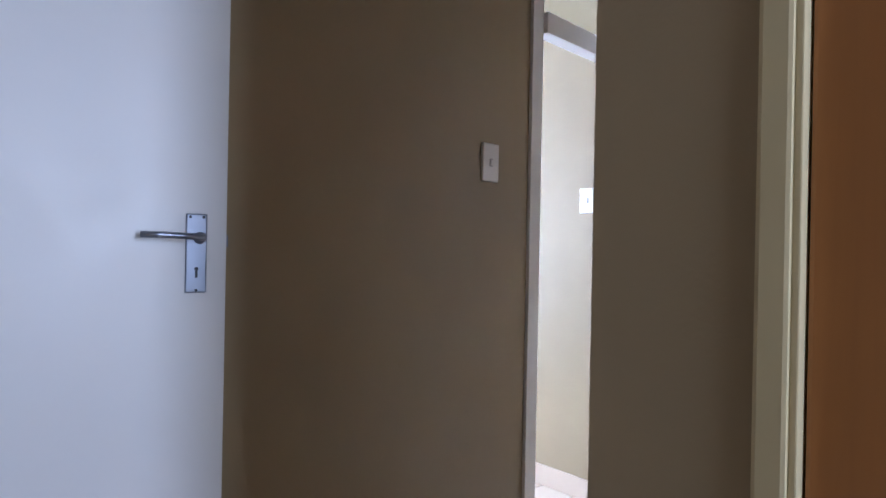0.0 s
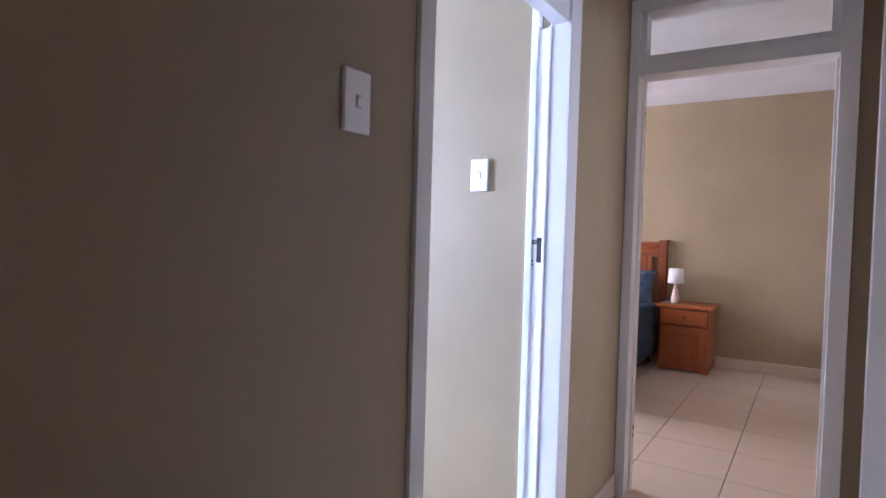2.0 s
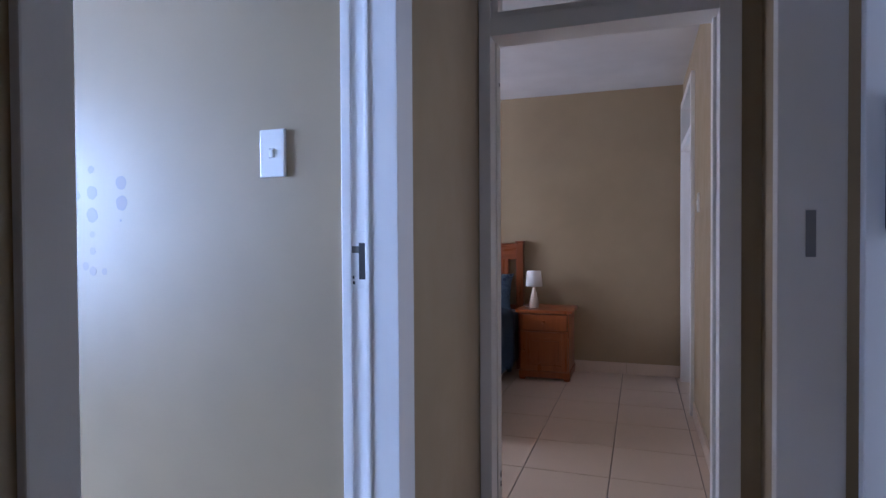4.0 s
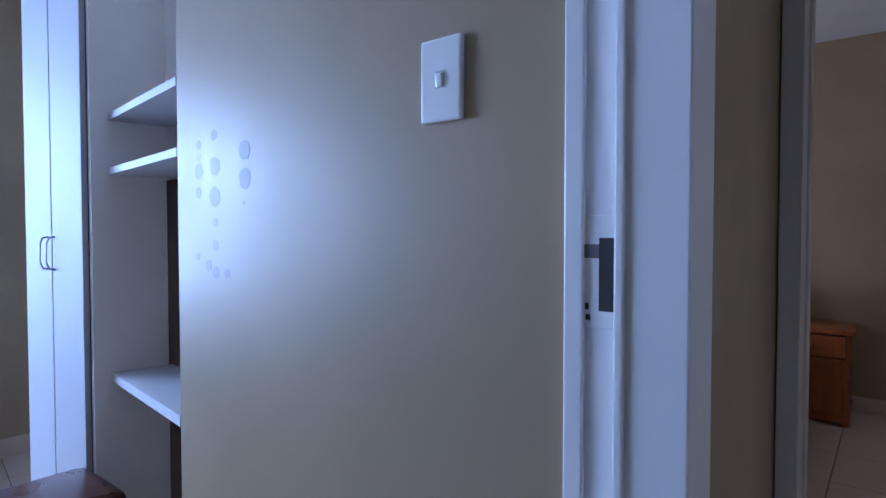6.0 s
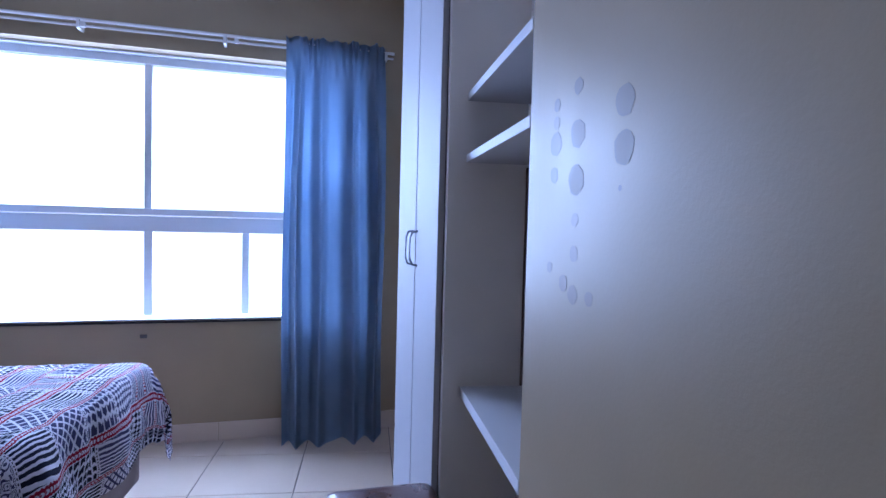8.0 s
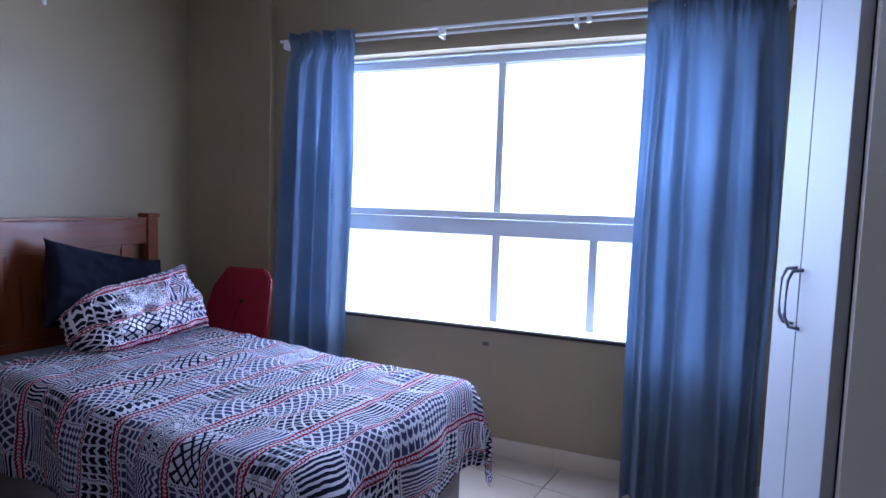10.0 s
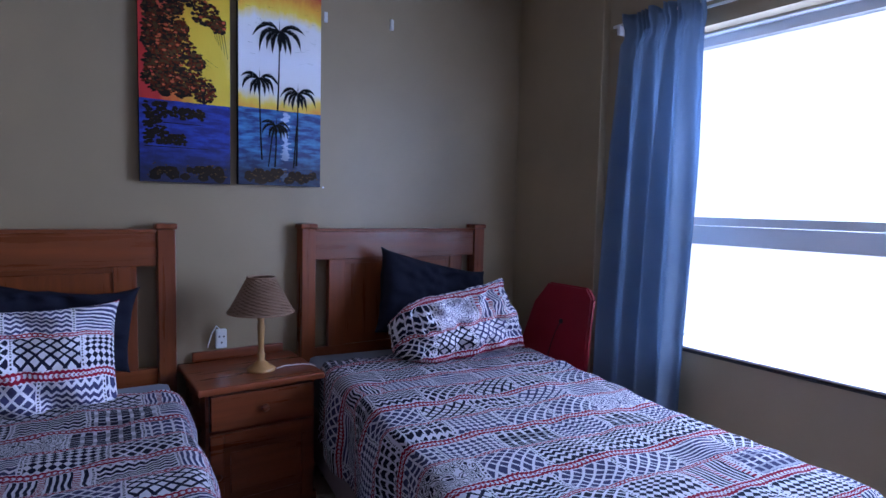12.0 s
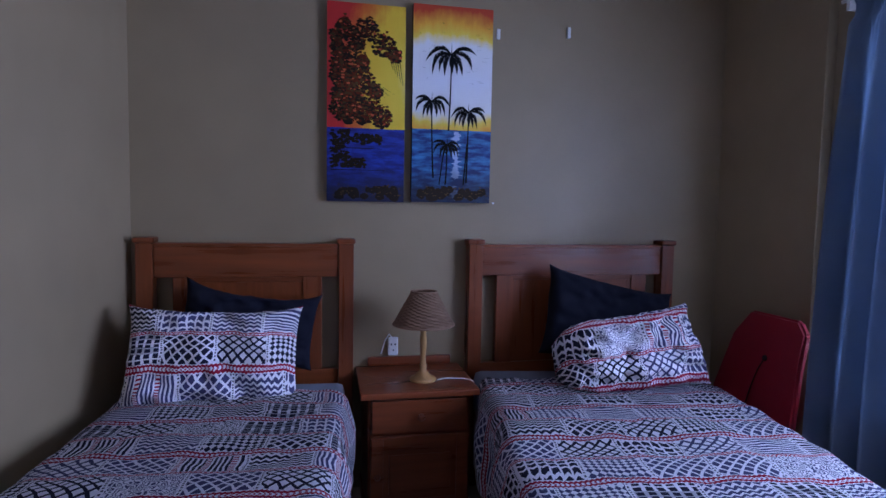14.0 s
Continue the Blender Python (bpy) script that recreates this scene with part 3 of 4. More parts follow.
bar("frame_top", WY0, WY1, 2.115, WZ1)
bar("frame_bottom", WY0, WY1, WZ0 + 0.002, 0.708)
bar("frame_side", WY0, WY0 + 0.04, 0.706, 2.115)
bar("frame_side", WY1 - 0.04, WY1, 0.706, 2.115)
bar("crossbar", WY0 + 0.04, WY1 - 0.04, 1.18, 1.27)
bar("crossbar", WY0 + 0.04, WY1 - 0.04, 1.272, 1.312, 5.02, 5.075)
bar("mullion", -0.695, -0.655, 1.312, 2.115, 5.04, 5.08)
bar("mullion", -0.70, -0.655, 0.706, 1.18)
bar("mullion", -1.222, -1.18, 0.706, 1.18)
bar("track", WY0, WY1, WZ1 - 0.012, WZ1 - 0.001, 4.99, 5.035)
for y0, y1, z0, z1 in ((WY0 + 0.04, -0.695, 1.312, 2.115), (-0.655, WY1 - 0.04, 1.312, 2.115), (WY0 + 0.04, -1.222, 0.706, 1.18), (-1.18, -0.70, 0.706, 1.18), (-0.655, WY1 - 0.04, 0.706, 1.18)):
    part("pane", boxed(5.056, 5.062, y0, y1, z0, z1), GLASS, w1).visible_shadow = False
part("window_sill", boxed(4.888, 5.035, WY0 + 0.01, WY1 - 0.01, WZ0 + 0.001, WZ0 + 0.010, bevel=0.002), TRIM, w1, "white sill")
part("sill_seam", boxed(4.884, 4.8995, WY0 + 0.01, WY1 - 0.01, WZ0 - 0.014, WZ0 - 0.005), DARK, w1, "dark gap under sill")

w2 = thing("window_2", "aluminium window of the second bedroom", "window", kind="structure")
for n, d in (("frame_top", (-5.3, -3.3, 2.10, 2.15)), ("frame_bottom", (-5.3, -3.3, 0.85, 0.90)), ("frame_side", (-5.3, -5.25, 0.90, 2.10)), ("frame_side", (-3.35, -3.3, 0.90, 2.10)), ("mullion", (-4.32, -4.28, 0.90, 2.10))):
    part(n, boxed(4.68, 4.72, *d), ALU, w2)
part("pane", boxed(4.698, 4.702, -5.25, -3.35, 0.90, 2.10), GLASS, w2).visible_shadow = False
# unseen window, added as the opening for the hall lamp
w3 = thing("added_window_3", "unseen aluminium window added to the hall", "window", kind="structure")
for n, d in (("frame_top", (0.30, 0.86, 2.05, 2.10)), ("frame_bottom", (0.30, 0.86, 0.9, 0.95)), ("frame_side", (0.30, 0.34, 0.95, 2.05)), ("frame_side", (0.82, 0.86, 0.95, 2.05))):
    part(n, boxed(-2.17, -2.13, *d), ALU, w3)
part("pane", boxed(-2.152, -2.148, 0.34, 0.82, 0.95, 2.05), GLASS, w3).visible_shadow = False

# unseen window, put in to carry the lamp that lights the corridor
w4 = thing("added_window_4", "small unseen aluminium window added to the bathroom", "window", kind="structure")
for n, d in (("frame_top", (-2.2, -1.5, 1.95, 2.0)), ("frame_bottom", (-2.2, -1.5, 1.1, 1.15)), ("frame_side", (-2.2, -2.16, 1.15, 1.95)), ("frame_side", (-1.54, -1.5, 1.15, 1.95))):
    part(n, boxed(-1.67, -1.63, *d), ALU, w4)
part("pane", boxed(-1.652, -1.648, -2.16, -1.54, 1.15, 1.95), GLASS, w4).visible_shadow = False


# ---- curtain rail and curtains ----
rail = thing("curtain_rail", "white double curtain rail on wall brackets", "curtain rail")
part("rod", tube([(4.835, 0.62, 2.262), (4.835, -2.03, 2.262)], 0.009), TRIM, rail)
part("rod", tube([(4.865, 0.62, 2.240), (4.865, -2.03, 2.240)], 0.007), TRIM, rail)
for y in (0.58, -0.39, -1.09, -1.98):
    part("bracket", boxed(4.82, 4.902, y - 0.008, y + 0.008, 2.215, 2.262, bevel=0.002), TRIM, rail)
part("stopper", boxed(4.825, 4.845, -0.42, -0.40, 2.225, 2.25), TRIM, rail)
part("stopper", boxed(4.825, 4.845, -1.16, -1.14, 2.225, 2.25), TRIM, rail)


def curtain(name, y0, y1, folds, seed, label, flare, lean):
    ob = thing(name, label, "curtain", group="curtains of the bedroom window")
    rnd = random.Random(seed)
    ph = [rnd.uniform(0, 6.28) for _ in range(4)]

    def f(s, z):
        a = (s - y0) / (y1 - y0)
        down = (2.28 - z) / 2.28
        th = a * folds * 6.283 + ph[0] + 1.1 * math.sin(a * 7 + ph[1]) + 0.35 * math.sin(z * 1.3 + a * 5)
        wave = math.sin(th) + 0.3 * math.sin(2 * th + ph[2])
        depth = (0.012 + 0.030 * min(1, (2.28 - z) / 0.7)) * (0.75 + 0.5 * math.sin(a * 11 + ph[3]) ** 2)
        frill = max(0, 1 - (2.29 - z) / 0.20)
        top = 0.019 * math.sin(a * folds * 19 + ph[2] + 2 * math.sin(a * 17)) * frill + 0.014 * noise.noise(Vector((a * 26, z * 14, seed))) * (frill > 0)
        mid = (y0 + y1) / 2
        width = 1 + flare * down + 0.02 * math.sin(z * 2 + ph[3])
        tape = 0.016 if abs(z - 2.20) < 0.025 else 0
        rise = 0.014 * noise.noise(Vector((a * 16, seed, 2.0))) * (z > 2.26)
        x = 4.805 - lean * down + depth * wave * (1 - 0.5 * (tape > 0)) + top + tape
        return Vector((x, mid + (s - mid) * width + 0.006 * math.sin(z * 3 + a * 12), z + rise + 0.010 * math.sin(th + 1.2) * (z < 0.3)))

    part("curtain_cloth", sheet(f, span(y0, y1, 150), span(0.022, 2.29, 60), 0.003), CURTAIN, ob, "", True)
    return ob


curtain("curtain", 0.115, 0.525, 3.6, 3, "blue curtain gathered beside the window pier", 0.10, 0.085)
curtain("curtain", -1.975, -1.415, 4.2, 8, "blue curtain gathered near the wardrobe", 0.03, 0.13)


# ---- switches and wall marks ----
def light_switch(m, label):
    """A plate with a small rocker; local x right, z up, y out of the wall towards -y."""
    ob = thing("light_switch", label, "light switch", m, "light switches")
    part("plate", boxed(-0.038, 0.038, -0.011, 0, -0.062, 0.062, bevel=0.004), PLASTIC, ob)
    part("rocker", boxed(-0.006, 0.006, -0.0155, -0.010, -0.010, 0.010, bevel=0.002, m=pose(0, 0, 0, 6, 0, 0)), PLASTIC, ob)
    part("rocker_slot", boxed(-0.0085, 0.0085, -0.0114, -0.0108, -0.013, 0.013), GREY, ob, "grey gap round rocker")
    return ob


light_switch(pose(1.235, -0.694, 1.512, 0, 0, 270), "white light switch on dark corridor wall")
light_switch(pose(1.555, YS, 1.481, 0, 0, 180), "white light switch on glossy bedroom wall")
light_switch(pose(0.256, -1.275, 1.47, 0, 0, 90), "white light switch on corridor wall beside bathroom")
light_switch(pose(0.29, -4.545, 1.482, 0, 0, 90), "white light switch beside ensuite door")
stub = bpy.data.objects["wall_stub"]
rnd = random.Random(5)


def spot(x, z, r, material):
    bm = bmesh.new()
    vs = [bm.verts.new((x + r * (1 + 0.10 * rnd.uniform(-1, 1)) * math.cos(k * 0.4488), YS + 0.0004, z + r * (1 + 0.10 * rnd.uniform(-1, 1)) * math.sin(k * 0.4488))) for k in range(14)]
    bm.faces.new(vs)
    ex = bmesh.ops.extrude_face_region(bm, geom=bm.faces[:])
    bmesh.ops.translate(bm, verts=[v for v in ex["geom"] if isinstance(v, bmesh.types.BMVert)], vec=(0, -0.0007, 0))
    bmesh.ops.recalc_face_normals(bm, faces=bm.faces[:])
    part("adhesive_mark", bm, material, stub, "round grey adhesive mark")


for x, z, r in ((2.081, 1.424, 0.021), (2.080, 1.365, 0.022), (2.196, 1.333, 0.022), (2.196, 1.400, 0.021), (2.198, 1.468, 0.012), (2.262, 1.452, 0.010), (2.262, 1.392, 0.018), (2.265, 1.345, 0.013), (2.085, 1.315, 0.004)):
    spot(x, z, r, STAIN)
for x, z, r in ((2.262, 1.425, 0.010), (2.196, 1.275, 0.010), (2.196, 1.225, 0.012), (2.196, 1.165, 0.014), (2.225, 1.18, 0.013), (2.15, 1.165, 0.011), (2.27, 1.20, 0.009)):
    spot(x, z, r, FAINT)
below = bpy.data.objects["wall_window_below"]
part("scuff", boxed(4.8985, 4.901, -0.70, -0.665, 0.598, 0.618, bevel=0.0008, m=None), SMUDGE, below, "dark scuff on wall")
hook = thing("wall_hook", "small white adhesive wall hook", "hook")
part("hook_body", boxed(3.937, 3.955, 1.335, 1.352, 2.25, 2.305, bevel=0.004), PLASTIC, hook)
hook2 = thing("wall_hook", "clear adhesive hook beside painting", "hook")
part("hook_body", boxed(3.57, 3.588, 1.342, 1.352, 2.22, 2.27, bevel=0.003), BACKING, hook2)
pin = thing("wall_pin", "white pin under painting corner", "pin")
part("pin_head", lathe([(0.006, 0), (0.005, 0.006)], 10, None, pose(3.572, 1.352, 1.415, 90, 0, 0)), PLASTIC, pin)


# ---- wardrobe, niche, stool ----
ward = thing("wardrobe", "white laminate two-door wardrobe built to the ceiling", "wardrobe")
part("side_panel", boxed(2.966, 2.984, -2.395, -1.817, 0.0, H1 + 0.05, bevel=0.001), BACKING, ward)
# carcass is near-black, so the shade between the doors lies in its colour
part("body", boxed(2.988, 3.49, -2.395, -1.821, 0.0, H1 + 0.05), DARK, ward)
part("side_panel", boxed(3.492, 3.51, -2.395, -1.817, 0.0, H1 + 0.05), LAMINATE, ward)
for x0, x1, hx in ((2.990, 3.245, 3.221), (3.253, 3.508, 3.279)):
    door = part("cabinet_door", boxed(x0, x1, -1.817, -1.799, 0.05, H1 + 0.03, bevel=0.002), DOOR_LAMINATE_DIM, ward)
    part("handle", tube([(hx, -1.801, 1.13), (hx, -1.782, 1.133), (hx, -1.774, 1.15), (hx, -1.774, 1.22), (hx, -1.782, 1.237), (hx, -1.801, 1.24)], 0.0035), STEEL, door, "thin bowed metal handle", True)
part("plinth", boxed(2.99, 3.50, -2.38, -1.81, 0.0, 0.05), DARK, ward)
SKEW = Matrix.Translation((2.964, -1.868, 0)) @ pose(0, 0, 0, 0, 0, -8) @ Matrix.Translation((-2.964, 1.868, 0))
for z in (1.616, 1.447):
    sh = thing("wall_shelf", "white laminate shelf in wardrobe niche", "shelf", group="niche shelves")
    part("board", boxed(2.368, 2.962, -2.05, -1.868, z - 0.011, z + 0.011, bevel=0.002, m=SKEW), LAMINATE, sh)
back = thing("niche_panel", "pale backing board above the niche shelf", "panel", kind="structure")
part("board", boxed(2.36, 2.964, -2.058, -2.05, 1.434, H1 + 0.05), BACKING, back)
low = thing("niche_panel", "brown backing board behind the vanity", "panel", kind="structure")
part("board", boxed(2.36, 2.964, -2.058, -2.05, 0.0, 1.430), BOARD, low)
desk = thing("vanity_desk", "white laminate vanity top in the niche", "desk")
part("desktop", boxed(2.368, 2.962, -2.05, -1.868, 0.782, 0.81, bevel=0.002, m=SKEW), LAMINATE, desk)
part("batten", boxed(2.36, 2.964, -2.048, -2.030, 0.73, 0.781), LAMINATE, desk)
stool = thing("stool", "brown leather padded stool by the vanity", "stool", pose(2.865, -1.655, 0))
bm = bmesh.new()
box(bm, -0.165, 0.165, -0.155, 0.155, 0.40, 0.525, bevel=0.035)
part("seat", bm, LEATHER, stool, "", True)
for x in (-0.13, 0.13):
    for y in (-0.12, 0.12):
        part("leg", boxed(x - 0.018, x + 0.018, y - 0.018, y + 0.018, 0, 0.405, bevel=0.003), BROWN_DOOR, stool)
part("apron", boxed(-0.145, 0.145, -0.135, 0.135, 0.35, 0.402, bevel=0.003), BROWN_DOOR, stool)


# ---- beds ----
def bed(m, w, length, turn, label, group="single beds"):
    """Local x across, y towards the foot from the headboard's front at 0, z up."""
    ob = thing("bed", label, "bed", m, group)
    pw = 0.085
    for s in (-1, 1):
        x = s * (w / 2 - pw / 2)
        post = part("headboard_post", boxed(x - pw / 2 + 0.008, x + pw / 2 - 0.008, -0.085, -0.012, 0, 1.212, bevel=0.004), PINE, ob)
        part("cap", boxed(x - pw / 2, x + pw / 2, -0.092, -0.004, 1.212, 1.236, bevel=0.008), PINE, post)
    inner = w / 2 - pw + 0.006
    part("top_rail", boxed(-inner, inner, -0.072, -0.024, 1.058, 1.198, bevel=0.004), PINE_X, ob)
    part("rail_lip", boxed(-inner, inner, -0.078, -0.018, 1.198, 1.212, bevel=0.003), PINE_X, ob)
    part("bottom_rail", boxed(-inner, inner, -0.066, -0.030, 0.30, 0.62, bevel=0.004), PINE_X, ob)
    pin_w = inner - 0.075
    for s in (-1, 1):
        part("stile", boxed(s * pin_w, s * (pin_w - 0.085), -0.066, -0.030, 0.62, 1.058, bevel=0.003), PINE, ob)
    part("panel", boxed(-pin_w + 0.085, pin_w - 0.085, -0.058, -0.040, 0.62, 1.04, bevel=0.004), PINE, ob)
    part("panel_rail", boxed(-pin_w + 0.085, pin_w - 0.085, -0.066, -0.032, 1.035, 1.058, bevel=0.003), PINE_X, ob)
    r = pose(0, 0, 0, 0, 0, turn)
    part("bed_base", boxed(-w / 2 + 0.05, w / 2 - 0.05, 0.05, length - 0.02, 0.10, 0.36, bevel=0.015, m=r), BASE, ob)
    part("mattress", boxed(-w / 2 + 0.045, w / 2 - 0.045, 0.03, length, 0.362, 0.588, bevel=0.04, m=r), SHEET, ob, "", True)
    for x in (-w / 2 + 0.12, w / 2 - 0.12):
        for y in (0.12, length - 0.15):
            part("foot", lathe([(0.022, 0), (0.026, 0.10)], 12, None, r @ Matrix.Translation((x, y, 0))), BLACK, ob)
    return ob


def spread(m, w, length, start, drop, seed, label, material, name="bedspread", uv0=(0, 0)):
    """A cover over the mattress, hanging at both sides and the foot."""
    ob = thing(name, label, "bedspread", m, "bedspreads")
    hw = w / 2 - 0.035
    rr = 0.05

    def bend(d):
        """Way out and way down for cloth d past the edge."""
        if d <= 0:
            return 0.0, 0.0
        a = min(d / rr, math.pi / 2)
        return rr * math.sin(a), rr * (1 - math.cos(a)) + max(0, d - rr * math.pi / 2)

    def f(u, v):
        s, l = u - uv0[0], v - uv0[1]
        ds, dl = abs(s) - (hw - rr), l - (length - rr)
        ox, zx = bend(ds)
        oy, zy = bend(dl)
        x = math.copysign(min(abs(s), hw - rr) + ox, s)
        y = min(l, length - rr) + oy
        down = max(zx, zy) + 0.35 * min(zx, zy)
        hang = max(0.0, min(1.0, down / 0.12))
        p = Vector((u * 3.1, v * 3.1, seed))
        ripple = 0.013 * noise.noise(p * 1.6) + 0.008 * noise.noise(p * 4.0) - 0.006 * abs(noise.noise(p * 2.6))
        out = hang * (0.018 + 0.022 * math.sin(v * 13 + seed) * (zx > zy) + 0.022 * math.sin(u * 12 + seed) * (zy >= zx) + 0.02 * noise.noise(p * 2.2) + 0.04 * min(zx, zy))
        if zx > zy:
            x += math.copysign(abs(out), s)
        elif zy > 0:
            y += abs(out)
        if zx > 0.05 and zy > 0.05:
            x += math.copysign(0.25 * zy, s) * 0.6
            y += 0.15 * zx
        sag = -0.006 * (1 - hang)
        lie = 0.636 + ripple + 0.008 * math.sin(l * 4 + seed) + sag
        return Vector((x, y, lie * (1 - hang) + 0.624 * hang - down))

    us = [uv0[0] + s for s in span(-(hw + drop), hw + drop, 90)]
    vs = [uv0[1] + l for l in span(start, length + drop, 120)]
    part("cover", sheet(f, us, vs, 0.006), material, ob, "", True)
    return ob


def pillow(m, w, h, t, seed, label, material, uv0=(0, 0), crease=0.012, dip=0.09, slump=0.0):
    """Local x across, z up, y through its thickness."""
    ob = thing("pillow", label, "pillow", m, "pillows")
    bm = bmesh.new()
    uvl = bm.loops.layers.uv.new("UVMap")
    n = 36
    sides = []
    for s in (-1, 1):
        g = []
        for i in range(n + 1):
            row = []
            for j in range(n + 1):
                a, b = 2 * i / n - 1, 2 * j / n - 1
                puff = max(0.0, (1 - a ** 4) * (1 - b ** 4)) ** 0.42
                ex = 1 - 0.07 * (1 - abs(b) ** 3) * abs(a) ** 3
                ez = 1 - (dip if b > 0 else 0.09) * (1 - abs(a) ** 3) * abs(b) ** 3
                soft = slump * max(0.0, -a) ** 3 * abs(b) ** 2
                ex, ez = ex - 0.5 * soft, ez - soft
                puff *= 1 + 0.8 * slump * max(0.0, -a)
                p = Vector((a * 2.2, b * 1.6, seed + s))
                wr = crease * (noise.noise(p * 1.3) + 0.7 * noise.noise(p * 3.1) - 0.5 * abs(noise.noise(p * 2.1))) * puff
                row.append(bm.verts.new((a * w / 2 * ex, s * (t / 2 * puff + 0.004) + wr, b * h / 2 * ez + 0.4 * wr)))
            g.append(row)
        for i in range(n):
            for j in range(n):
                q = [(i, j), (i + 1, j), (i + 1, j + 1), (i, j + 1)]
                if s > 0:
                    q.reverse()
                fc = bm.faces.new([g[x][y] for x, y in q])
                for lp, (x, y) in zip(fc.loops, q):
                    lp[uvl].uv = (uv0[0] + x / n * w, uv0[1] + y / n * h)
        sides.append(g)
    for k in range(n):
        for (a, b) in (((k, 0), (k + 1, 0)), ((k + 1, n), (k, n)), ((0, k + 1), (0, k)), ((n, k), (n, k + 1))):
            bm.faces.new((sides[0][b[0]][b[1]], sides[0][a[0]][a[1]], sides[1][a[0]][a[1]], sides[1][b[0]][b[1]]))
    bmesh.ops.recalc_face_normals(bm, faces=bm.faces[:])
    part("pillow_case", bm, material, ob, "", True)
    return ob


FLIP = pose(0, 0, 0, 0, 0, 180)
HA = Matrix.Translation((2.408, 1.255, 0)) @ FLIP
HB = Matrix.Translation((3.989, 1.255, 0)) @ FLIP
WA, WB, LN = 0.956, 1.126, 2.03
TA, TB = -4.0, -8.2
bed(HA, WA, LN, TA, "single pine bed with panelled headboard against side wall")
bed(HB, WB, LN, TB, "single pine bed with panelled headboard near window")
spread(HA @ pose(0, 0, 0, 0, 0, TA), WA, LN, 0.28, 0.33, 2.0, "patchwork-print navy and white bedspread on bed by side wall", PATCH, uv0=(3.07, 1.02))
spread(HB @ pose(0, 0, 0, 0, 0, TB), WB, LN + 0.02, 0.33, 0.33, 5.0, "patchwork-print navy and white bedspread on bed by window", PATCH, uv0=(6.13, 2.04))
pillow(Matrix.Translation((2.305, 1.02, 0.765)) @ pose(0, 0, 0, -24, 2, 2), 0.69, 0.43, 0.22, 1.0, "patchwork-print pillow propped on the bed", PATCH, (1.0, 4.06), 0.045, 0.20)
pillow(Matrix.Translation((2.425, 1.165, 0.865)) @ pose(0, 0, 0, -12, 9, 2), 0.58, 0.34, 0.13, 4.0, "navy pillow leaning on the headboard", NAVY, crease=0.03, dip=0.30)
pillow(Matrix.Translation((4.045, 0.86, 0.755)) @ pose(0, 0, 0, -26, -9, -8), 0.68, 0.37, 0.30, 7.0, "patchwork-print pillow slumped on the bed", PATCH, (9.3, 6.22), 0.06, 0.16, 0.42)
pillow(Matrix.Translation((4.10, 1.12, 0.845)) @ pose(0, 0, 0, -16, 13, 0), 0.68, 0.43, 0.15, 9.0, "navy pillow tilted against the headboard", NAVY, crease=0.03, dip=0.14)


# ---- bedside table, lamp, adaptor ----
def nightstand(m, w, d, h, rail, label, material):
    """Local x across, y out to the front, from the wall at 0."""
    ob = thing("bedside_table", label, "bedside table", m, "bedside tables")
    part("top", boxed(-w / 2, w / 2, 0, d + 0.02, h - 0.028, h, bevel=0.007), material, ob)
    bw = w / 2 - 0.033
    part("body", boxed(-bw, bw, 0.01, d - 0.02, 0.05, h - 0.029, bevel=0.003), material, ob)
    # dark sheet in place of the shade round the drawer
    part("drawer_gap", boxed(-bw + 0.012, bw - 0.012, d - 0.02, d - 0.017, h - 0.185, h - 0.035), DARK, ob)
    drawer = part("drawer", boxed(-bw + 0.016, bw - 0.016, d - 0.018, d + 0.002, h - 0.180, h - 0.04, bevel=0.004), material, ob)
    part("knob", lathe([(0.008, 0), (0.007, 0.010), (0.016, 0.018), (0.016, 0.024), (0.008, 0.030)], 16, None, pose(0, d, h - 0.11, -90, 0, 0)), material, drawer, "", True)
    door = part("cabinet_door", boxed(-bw + 0.012, bw - 0.012, d - 0.018, d - 0.002, 0.085, h - 0.195, bevel=0.003), material, ob)
    for x0, x1, z0, z1 in ((-bw + 0.012, -bw + 0.065, 0.085, h - 0.195), (bw - 0.065, bw - 0.012, 0.085, h - 0.195), (-bw + 0.065, bw - 0.065, h - 0.25, h - 0.195), (-bw + 0.065, bw - 0.065, 0.085, 0.14)):
        part("door_rail", boxed(x0, x1, d - 0.003, d + 0.006, z0, z1, bevel=0.003), material, door)
    part("door_panel", boxed(-bw + 0.09, bw - 0.09, d - 0.004, d + 0.004, 0.165, h - 0.275, bevel=0.005), material, door)
    part("knob", lathe([(0.008, 0), (0.007, 0.010), (0.014, 0.018), (0.008, 0.026)], 16, None, pose(bw - 0.04, d, h - 0.36, -90, 0, 0)), material, door, "", True)
    part("plinth", boxed(-bw - 0.008, bw + 0.008, 0.01, d - 0.006, 0.022, 0.08, bevel=0.004), material, ob)
    for x in (-bw + 0.02, bw - 0.02):
        for y in (0.04, d - 0.04):
            part("foot", boxed(x - 0.025, x + 0.025, y - 0.025, y + 0.025, 0, 0.024, bevel=0.003), material, ob)
    if rail:
        part("back_rail", boxed(-w / 2 + 0.04, w / 2 - 0.06, 0.0, 0.022, h + 0.001, h + 0.045, bevel=0.008), material, ob)
    return ob


nightstand(Matrix.Translation((3.146, 1.345, 0)) @ FLIP, 0.512, 0.42, 0.612, True, "reddish pine bedside table with drawer between beds", PINE_RED)
nightstand(pose(1.455, -6.035, 0), 0.50, 0.47, 0.625, False, "orange pine bedside table with drawer and panelled door", PINE_ORANGE)

